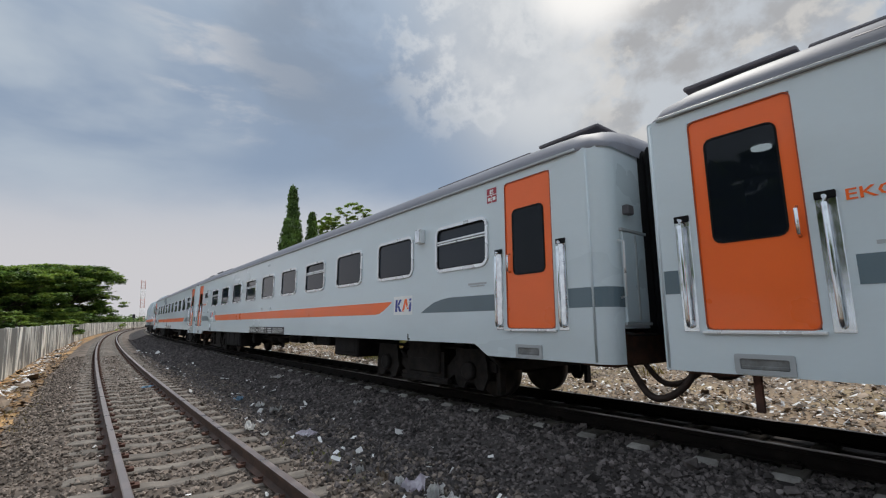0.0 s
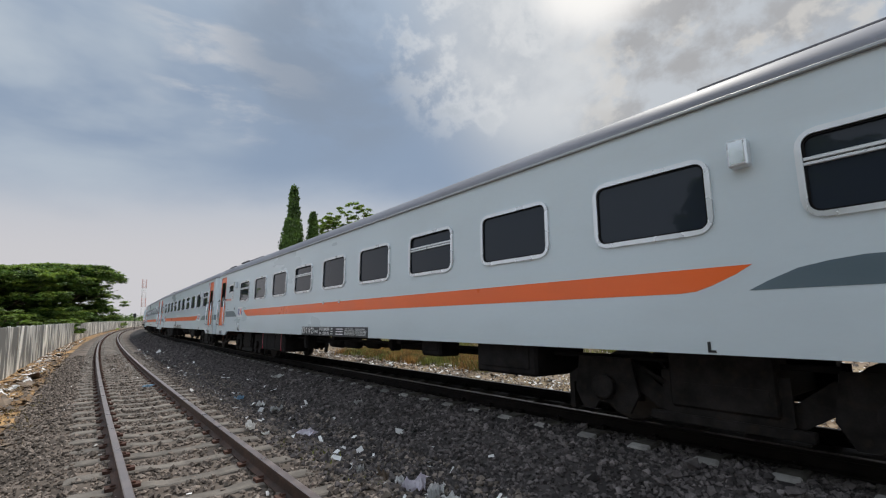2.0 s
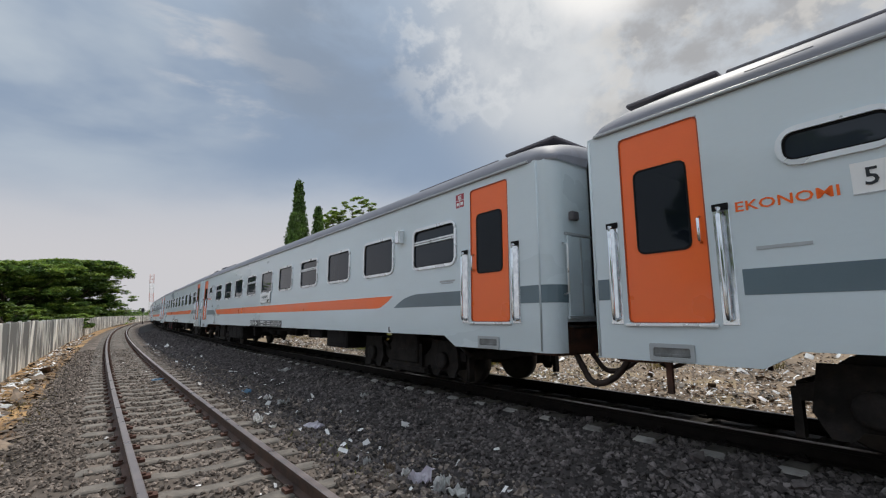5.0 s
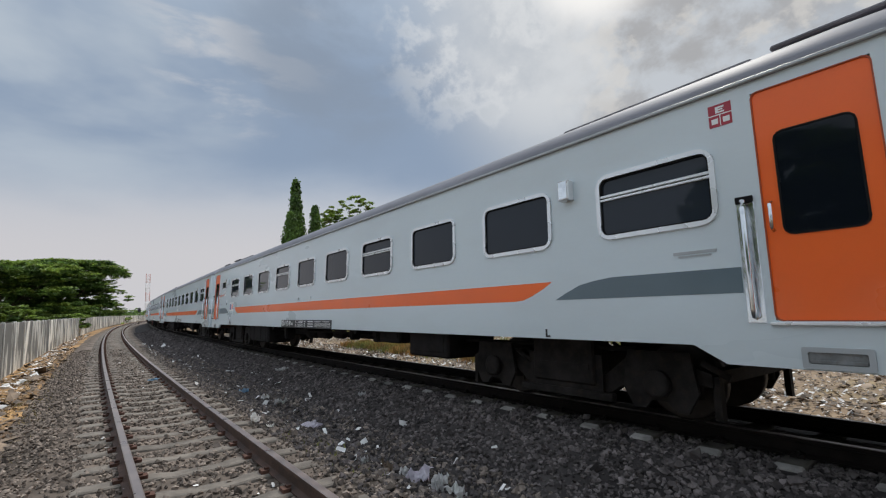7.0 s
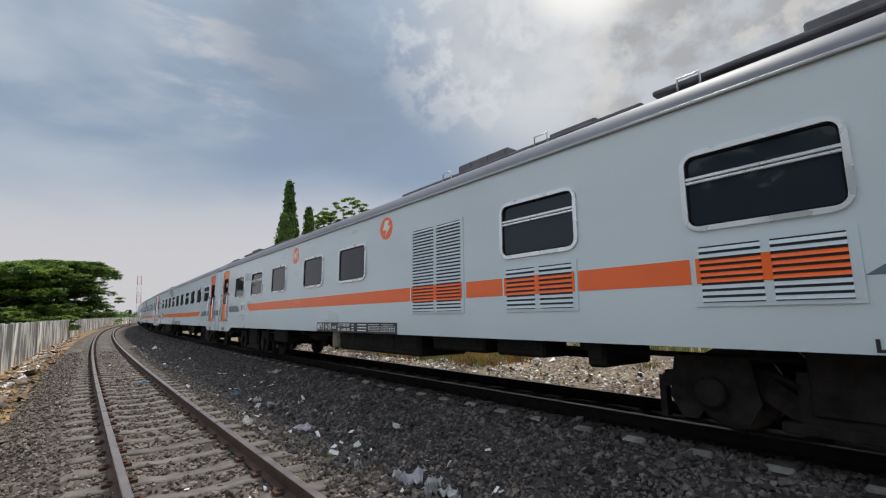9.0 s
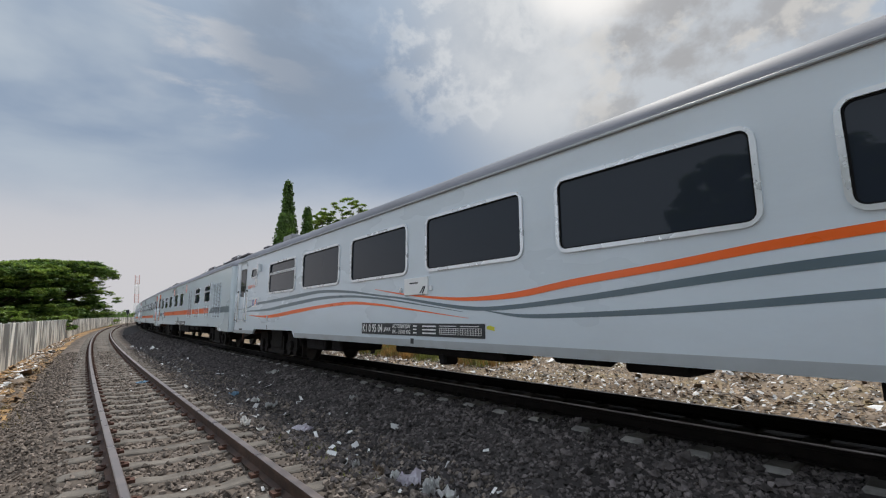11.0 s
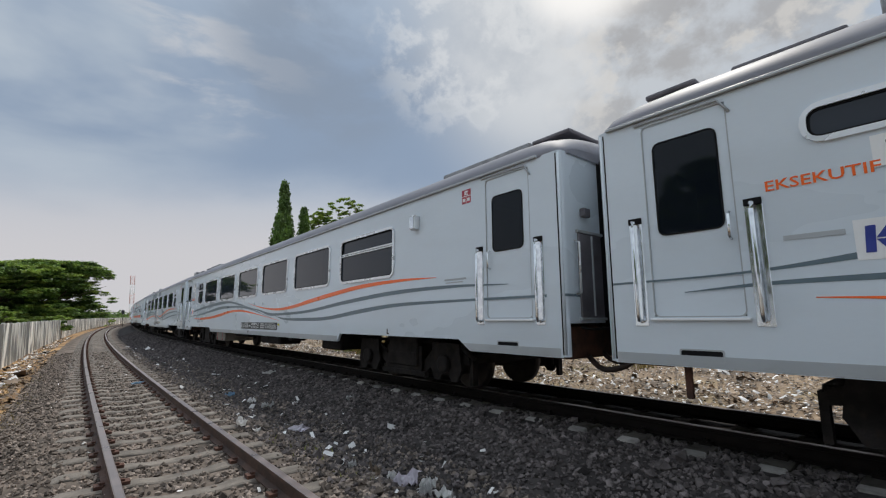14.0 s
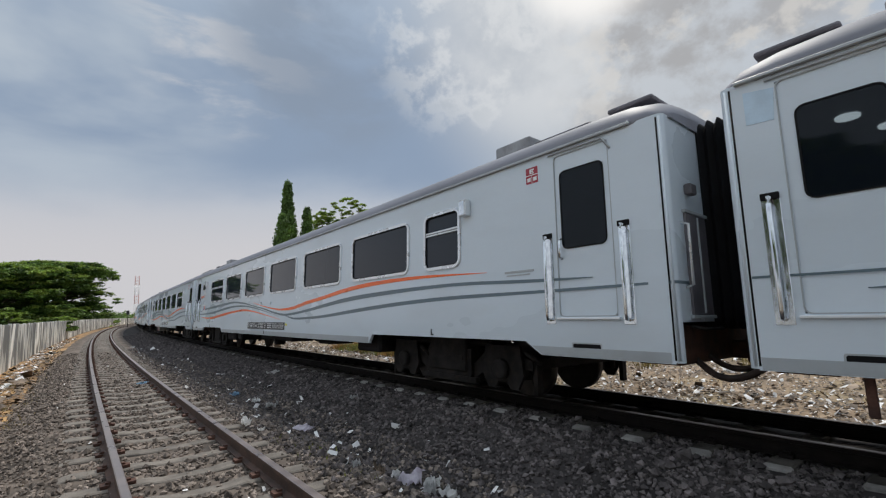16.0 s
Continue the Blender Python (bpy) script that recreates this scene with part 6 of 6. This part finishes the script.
        tube(bm, [(-0.82, y, 3.3), (-0.82, y, 3.51), (-0.82, y - 0.22, 3.51), (-0.82, y - 0.22, 3.3)], 0.014, 5)
        part("roof_handrail", bm, "frame_alu", car)
    return car


# painted waves of the two kinds of executive carriage, front to rear: place, height, half width
WAVES_A = {
    "upper": ((10.1, 1.332, 0.009), (9.1, 1.34, 0.012), (8.3, 1.418, 0.032), (6.6, 1.524, 0.035), (5.0, 1.597, 0.048), (3.6, 1.639, 0.048), (2.4, 1.632, 0.033), (1.15, 1.51, 0.02), (0.1, 1.385, 0.016), (-0.7, 1.308, 0.02), (-1.5, 1.2, 0.034),
              (-2.3, 1.19, 0.03), (-4.0, 1.232, 0.03), (-5.8, 1.372, 0.034), (-7.4, 1.468, 0.032), (-8.9, 1.485, 0.02), (-9.9, 1.454, 0.004)),
    "lower": ((9.47, 1.22, 0.004), (9.0, 1.231, 0.019), (7.1, 1.268, 0.027), (5.0, 1.397, 0.042), (3.6, 1.472, 0.046), (2.4, 1.475, 0.034), (1.15, 1.449, 0.026), (0.1, 1.357, 0.02), (-0.7, 1.25, 0.011), (-1.8, 1.08, 0.003)),
    "orange": ((8.25, 1.123, 0.003), (7.45, 1.12, 0.022), (6.6, 1.114, 0.04), (5.0, 1.152, 0.038), (3.6, 1.233, 0.046), (2.4, 1.322, 0.036), (1.15, 1.333, 0.028), (0.1, 1.264, 0.019), (-0.7, 1.19, 0.011), (-2.3, 1.032, 0.002)),
    "rear_orange": ((0.45, 1.547, 0.003), (-0.3, 1.444, 0.008), (-1.3, 1.349, 0.02), (-2.2, 1.313, 0.029), (-3.1, 1.35, 0.036), (-4.0, 1.436, 0.042), (-5.0, 1.528, 0.041), (-6.4, 1.632, 0.035), (-7.7, 1.653, 0.02), (-8.54, 1.632, 0.003)),
    "rear_lower": ((-2.0, 1.143, 0.003), (-2.6, 1.075, 0.022), (-4.0, 1.059, 0.034), (-5.0, 1.078, 0.034), (-6.4, 1.198, 0.036), (-7.5, 1.271, 0.028), (-8.9, 1.29, 0.017), (-10.45, 1.294, 0.014)),
}
WAVES_B = {
    "upper": ((10.1, 1.365, 0.010), (8.97, 1.394, 0.010), (7.8, 1.505, 0.034), (6.9, 1.53, 0.034), (5, 1.59, 0.042), (3.6, 1.632, 0.031), (2.3, 1.563, 0.022), (1.3, 1.453, 0.016), (0.5, 1.37, 0.017), (-0.7, 1.216, 0.024), (-1.4, 1.172, 0.026),
              (-2.6, 1.242, 0.029), (-4.4, 1.402, 0.038), (-5.6, 1.462, 0.036), (-7.7, 1.5, 0.023), (-9.26, 1.452, 0.018), (-9.9, 1.441, 0.004)),
    "lower": ((9.47, 1.26, 0.004), (8.8, 1.3, 0.015), (7, 1.317, 0.033), (5, 1.426, 0.04), (3.6, 1.49, 0.031), (2.3, 1.478, 0.022), (1.3, 1.404, 0.017), (0.5, 1.315, 0.011), (-0.9, 1.14, 0.003)),
    "orange": ((8.62, 1.185, 0.003), (7.5, 1.142, 0.024), (6.5, 1.147, 0.041), (5, 1.238, 0.042), (3.7, 1.312, 0.033), (2.3, 1.352, 0.029), (1.3, 1.297, 0.019), (0.5, 1.217, 0.014), (-1, 1.056, 0.002)),
    "rear_orange": ((1.38, 1.56, 0.003), (0.5, 1.438, 0.012), (-0.7, 1.32, 0.021), (-1.3, 1.305, 0.028), (-1.9, 1.33, 0.036), (-2.6, 1.415, 0.038), (-3.6, 1.505, 0.036), (-4.5, 1.595, 0.038), (-5.6, 1.655, 0.034), (-7, 1.66, 0.022), (-8.41, 1.61, 0.003)),
    "rear_lower": ((-1.3, 1.15, 0.003), (-1.9, 1.08, 0.02), (-2.6, 1.08, 0.025), (-3.6, 1.113, 0.028), (-5, 1.203, 0.032), (-6.4, 1.281, 0.03), (-7.7, 1.322, 0.025), (-9.25, 1.33, 0.017), (-10.45, 1.341, 0.012)),
}


def executive_coach(label, number, code, narrow_front, style, small=True):
    if narrow_front:
        wins = [(7.08, 0.86, True), (5.30, 1.89, False), (2.93, 1.89, False), (0.58, 1.89, False), (-1.75, 1.89, False), (-4.11, 1.89, False), (-6.49, 1.88, True)]
        door, rear, glass, z_big = (9.135, 9.81), (-10.245, -9.545), (0.235, 1.875, 2.555), (1.735, 2.555)
    else:
        wins = [(6.01, 1.86, True)] + [(3.70 - 2.363 * i, 1.87, False) for i in range(5)] + [(-7.51, 0.80, True)]
        door, rear, glass, z_big = (9.04, 9.73), (-10.14, -9.49), (0.25, 1.775, 2.605), (1.75, 2.555)
    holes = [hole(y, w, z_big) for y, w, _ in wins] + [(*door, 1.06, 2.80), (*rear, 1.06, 2.80)]
    if small:
        holes.append(hole(8.28, 0.58, (2.28, 2.55)))
    car = coach_shell("passenger_carriage", label, holes, "silver_paint", EXEC_BOTTOM if narrow_front else EXEC_BOTTOM_B, (7.74, 2.525, -8.06, 2.50), (True, True), (number == "", number == "1"))
    for side in (-1, 1):
        for y, w, vent in wins:
            put_window(car, side, -side * y, w, z_big, vent)
        if small:
            put_window(car, side, -side * 8.28, 0.58, (2.28, 2.55))
        put_door(car, side, door if side < 0 else (-door[1], -door[0]), "white", -1, glass)
        put_door(car, side, rear if side < 0 else (-rear[1], -rear[0]), "white", 1, glass)
        # rain channel over each door
        for a, b in (door, rear):
            lo, hi = (a, b) if side < 0 else (-b, -a)
            bm = bmesh.new()
            tube(bm, [(side * (HW + 0.012), lo - 0.03, 2.70), (side * (HW + 0.012), lo + 0.05, 2.825), (side * (HW + 0.012), hi - 0.05, 2.835), (side * (HW + 0.012), hi + 0.06, 2.83)], 0.012, 6)
            part("rain_channel", bm, "skirt_paint", car)
    if not small:
        decal(car, "vent_film", rounded(8.14, 8.72, 2.31, 2.53, 0.05), "label_white", depth=0.005)
        bm = bmesh.new()
        ring_x(bm, rounded(8.10, 8.77, 2.27, 2.57, 0.08), rounded(8.14, 8.72, 2.31, 2.53, 0.05), -HW - 0.02, -HW)
        part("vent_frame", bm, "frame_alu", car)
        for k in range(6):
            y, z = 8.60 - (k // 2) * 0.17, 2.37 + (k % 2) * 0.09
            decal(car, "vent_hole", [(y + 0.016 * math.cos(a), z + 0.016 * math.sin(a)) for a in [n * 0.785 for n in range(8)]], "label_black", depth=0.008)
    waves = WAVES_A if narrow_front else WAVES_B
    for key, mat, depth in (("lower", "slate_paint", 0.003), ("upper", "slate_paint", 0.0036), ("orange", "orange_paint", 0.0042), ("rear_lower", "slate_paint", 0.003), ("rear_orange", "orange_paint", 0.0048)):
        ribbon(car, "wave_" + ("orange" if "orange" in key else "slate"), waves[key][::-1], mat, depth=depth)
    end_z = waves["rear_lower"][-1][1]
    wrap_stripe(car, end_z - 0.014, end_z + 0.014)
    decal(car, "skirt_band", [(-5.47, 0.645), (4.99, 0.645), (4.99, 0.745), (-5.47, 0.745)], "skirt_paint")
    decal(car, "skirt_band", [(-10.6, 0.655), (-9.24, 0.655), (-9.09, 0.745), (-10.6, 0.745)], "skirt_paint")
    k = 8.92 if narrow_front else 8.24
    decal(car, "skirt_band", [(10.1, 0.655), (k, 0.655), (k - 0.13, 0.745), (10.1, 0.745)], "skirt_paint")
    class_sign(car, "EKSEKUTIF", number, 8.88 if narrow_front else 8.84, 0.64, 8.21 if narrow_front else 8.12, 1.93 if narrow_front else 2.02, 2.12)
    logo(car, 8.82 if narrow_front else 8.36, 1.39 if narrow_front else 1.55, 0.90 if narrow_front else 0.84)
    bars(car, "small_lettering", [(8.78, 8.50, 1.555, 1.585)] if narrow_front else [(8.76, 8.42, 1.60, 1.635)], "skirt_paint")
    if number == "1":
        bm = bmesh.new()
        box(bm, -HW - 0.03, -HW, -0.15, 0.45, 1.41, 1.67, bevel=0.006)
        part("route_board", bm, "label_white", car, "small white train-name board")
        bars(car, "small_lettering", [(0.3, 0.08, 1.58, 1.60)], "label_black", depth=0.032)
        for i in range(2):
            decal(car, "board_stroke", [(0.04 - i * 0.06, 1.43), (0.01 - i * 0.06, 1.43), (-0.08 - i * 0.03, 1.53), (-0.05 - i * 0.03, 1.53)], "label_black", depth=0.033)
    if code:
        shift = {"1": 0.46, "2": -0.375, "3": 0.45}[number]
        plate(car, code[0], code[1:], shift)
        decal(car, "yellow_tab", [(shift - 1.80, 0.92), (shift - 1.93, 0.90), (shift - 1.93, 0.945), (shift - 1.86, 0.965), (shift - 1.80, 0.955)], "yellow_paint", depth=0.006)
    side_marks(car, True)
    if not number:
        decal(car, "poster", [(10.02, 2.52), (9.84, 2.51), (9.82, 2.76), (10.02, 2.79)], "pale_film", depth=0.004, label="faded pale blue film sheet")
    mid = (-0.18, -0.94) if narrow_front else (0.57, -0.22)
    for y, z0, z1 in ((mid[0], 1.47, 1.54), (mid[1], 1.46, 1.53), (6.93, 1.02, 1.15), (7.735, 1.60, 1.69)):
        bm = bmesh.new()
        box(bm, -HW - 0.03, -HW, y - 0.025, y + 0.025, z0, z1, bevel=0.006)
        part("bracket", bm, "frame_alu", car)
    bm = bmesh.new()                             # drain opening in the skirt
    box(bm, -HW - 0.006, -HW, 0.22, 0.30, 0.68, 0.76, bevel=0.003)
    part("drain", bm, "label_black", car)
    put_under(car, style)
    if narrow_front:
        units = ((7.46, 9.2, 3.485), (9.46, 10.08, 3.47), (-9.7, -7.82, 3.47), (-10.35, -9.74, 3.46))
    else:
        units = ((9.46, 9.98, 3.475), (7.38, 8.1, 3.56), (8.3, 9.15, 3.44), (-8.58, -7.93, 3.565), (-10.3, -9.76, 3.475), (-9.54, -8.66, 3.43), (-7.85, -7.2, 3.41))
    for y0, y1, z in units:
        thick = z > 3.55 or (narrow_front and y1 - y0 > 1.5)
        put_roof_unit(car, y0, y1, z - (0.2 if thick else 0.06), z, 0.78, "housing_paint" if thick else "roof_plate")
        put_roof_unit(car, y0 + 0.2, y1 - 0.2, z - 0.25, z - 0.05, 0.6)
    return car


def locomotive():
    loco = tagged(new("locomotive"), "white diesel locomotive with an orange stripe and rounded cab", "locomotive")
    bm = bmesh.new()
    prof = [(-1.4, 0.95), (-1.4, 2.7), (-1.15, 3.35), (-0.6, 3.62), (0.6, 3.62), (1.15, 3.35), (1.4, 2.7), (1.4, 0.95)]
    for y0, y1, k in ((4.6, 7.2, 1.0), (-7.0, 4.6, 0.86), (-7.2, -5.2, 1.0)):
        A = [bm.verts.new((x * k, y0, z)) for x, z in prof]
        B = [bm.verts.new((x * k, y1, z)) for x, z in prof]
        for i in range(len(prof)):
            bm.faces.new((A[i], A[(i + 1) % 8], B[(i + 1) % 8], B[i]))
        bm.faces.new(A[::-1]), bm.faces.new(B)
    bmesh.ops.recalc_face_normals(bm, faces=bm.faces[:])
    bmesh.ops.bevel(bm, geom=bm.edges[:], offset=0.08, segments=2, affect="EDGES")
    part("body", bm, "white_paint", loco)
    bm = bmesh.new()
    box(bm, -1.45, 1.45, -7.7, 7.7, 0.75, 0.97, bevel=0.03)
    box(bm, -1.2, 1.2, -7.9, -7.6, 0.35, 0.9, bevel=0.03)
    box(bm, -1.2, 1.2, 7.6, 7.9, 0.35, 0.9, bevel=0.03)
    box(bm, -1.3, 1.3, -2.0, 2.0, 0.3, 0.8, bevel=0.08)
    part("frame", bm, "underframe", loco)
    for side in (-1, 1):
        bm = bmesh.new()
        box(bm, side * 1.415 - 0.01, side * 1.415 + 0.01, -6.8, -5.6, 2.0, 2.65, bevel=0.004)
        part("cab_window", bm, "tinted_glass", loco)
    bm = bmesh.new()
    for x in (-0.5, 0.5):
        box(bm, x - 0.38, x + 0.38, -7.215, -7.19, 2.1, 2.75, bevel=0.004)
    part("rear_window", bm, "tinted_glass", loco)
    bm = bmesh.new()
    for side in (-1, 1):
        box(bm, min(side * 1.2, side * 1.43), max(side * 1.2, side * 1.43), -6.9, 6.9, 1.3, 1.52)
    part("stripe", bm, "orange_paint", loco)
    bm = bmesh.new()
    for side in (-1, 1):
        pts = [(side * 1.42, -7.6 + i * 1.9, 1.9) for i in range(9)]
        tube(bm, pts, 0.02, 5)
        for p in pts:
            tube(bm, [p, (p[0], p[1], 0.95)], 0.018, 5)
    part("handrail", bm, "frame_alu", loco)
    fr, wh = cached("bogie", bogie_meshes)
    for d in (-5.0, 5.0):
        b = share("bogie", fr, loco, Matrix.Translation((0, d, 0)))
        for k in (-1.1, 0.0, 1.1):
            WHEELS.append(share("wheelset", wh, b, Matrix.Translation((0, k, 0.387))))
    return loco


def build_train():
    """From the locomotive backwards; place = metres of the vehicle's middle behind the reference joint."""
    econ = "white economy carriage, orange stripe and doors"
    execu = "silver-white executive carriage, orange and slate waves"
    A = ("JAKK", "AC/TS/380/220V", "BK - 35000 KG")
    def econ_car(place, low, *args, **kw):
        square = args[1] == "3"
        DIM.update(rear=-10.57 if square else -10.72, low=low, corner=0.06 if square else 0.22)
        CARS.append((economy_coach(*args, **kw), place))

    CARS.append((locomotive(), 51.0))
    econ_car(32.42, 0.085, econ + ", behind the locomotive", "1", ("K3 0 14 20", *A))
    econ_car(10.987, 0.085, econ + ", coach two", "2", ("K3 0 14 22", *A), rear_logo=True, tip=-6.78, tail=-7.60)
    econ_car(-10.46, 0.0, econ + ", coach three", "3", ("K3 0 14 23", *A), tip=-7.62, tail=-7.58)
    econ_car(-31.892, 0.085, econ + " and a white name board", "4", ("K3 0 14 40", "ML", "AC/TS/380/220V", "BK - 35000 KG"), with_logo=False, board=True)
    econ_car(-53.363, 0.085, econ + ", coach five", "5", ("K3 0 12 49", "ML", "TS - 220/380V", "BK - 35000 KG"))
    DIM.update(rear=-10.72, low=0.0, corner=0.22)
    CARS.append((power_dining_car("white dining and generator carriage, orange stripe, louvre grilles"), -74.772))
    DIM.update(rear=-10.69, corner=0.06)
    CARS.append((executive_coach(execu + ", narrow window at its rear", "1", ("K1 0 95 04", *A), False, "executive_b"), -96.24))
    CARS.append((executive_coach(execu + ", marked two", "2", ("K1 0 95 06", "JAKK", "AC/TS/380/220V", "BK - 35500 KG"), True, "executive_a", small=False), -117.646))
    CARS.append((executive_coach(execu + ", marked three", "3", ("K1 0 67 13", "JAKK", "AC/TS/380/220V", "BK - 35500 KG"), False, "executive_b"), -139.053))
    CARS.append((executive_coach(execu + ", last of the train", "", None, True, "executive_b"), -160.48))


def travel(t):
    """Metres that the reference joint has come along the bend at t seconds: the train gathers speed."""
    return 2.1069 + 8.47454 * t + 0.046848 * t * t + 0.00042786 * t ** 3


def vehicle_pose(s):
    r = RADIUS - FAR_OFF
    a = s / RADIUS
    d = math.sqrt(r * r - 49.0)
    return Matrix.Translation((RADIUS - d * math.cos(a), d * math.sin(a), FAR_Z)) @ Matrix.Rotation(-a, 4, "Z") @ Matrix.Rotation(CANT, 4, "Y")


def motions():
    uneven = {0.0: -0.028, 0.5: -0.027, 1.0: -0.028, 1.5: -0.012, 2.0: -0.007, 2.5: 0.008, 3.0: -0.005, 3.5: 0.002, 4.0: 0.028, 6.5: 0.089, 7.0: -0.064, 7.5: 0.05, 8.0: 0.043, 8.5: -0.109, 9.0: -0.009, 11.5: -0.02, 12.0: 0.075, 12.5: -0.042, 13.0: -0.039, 13.5: 0.097, 14.0: -0.014, 14.5: 0.003, 15.0: 0.144, 15.5: -0.014, 16.0: -0.02}      # small surges of the train
    times = [i * 0.5 for i in range(33)]
    for ob, place in CARS:
        walk(ob, [(t, vehicle_pose(travel(t) + uneven.get(t, 0.0) + place)) for t in times])
    turns = [i / 20 for i in range(321)]
    for ob in WHEELS:
        p = ob.matrix_basis.translation.copy()
        walk(ob, [(t, Matrix.Translation(p) @ Matrix.Rotation(-((travel(t) / 0.387) % (2 * math.pi)), 4, "X")) for t in turns])


fence()
greenery()
clutter()
build_train()
motions()
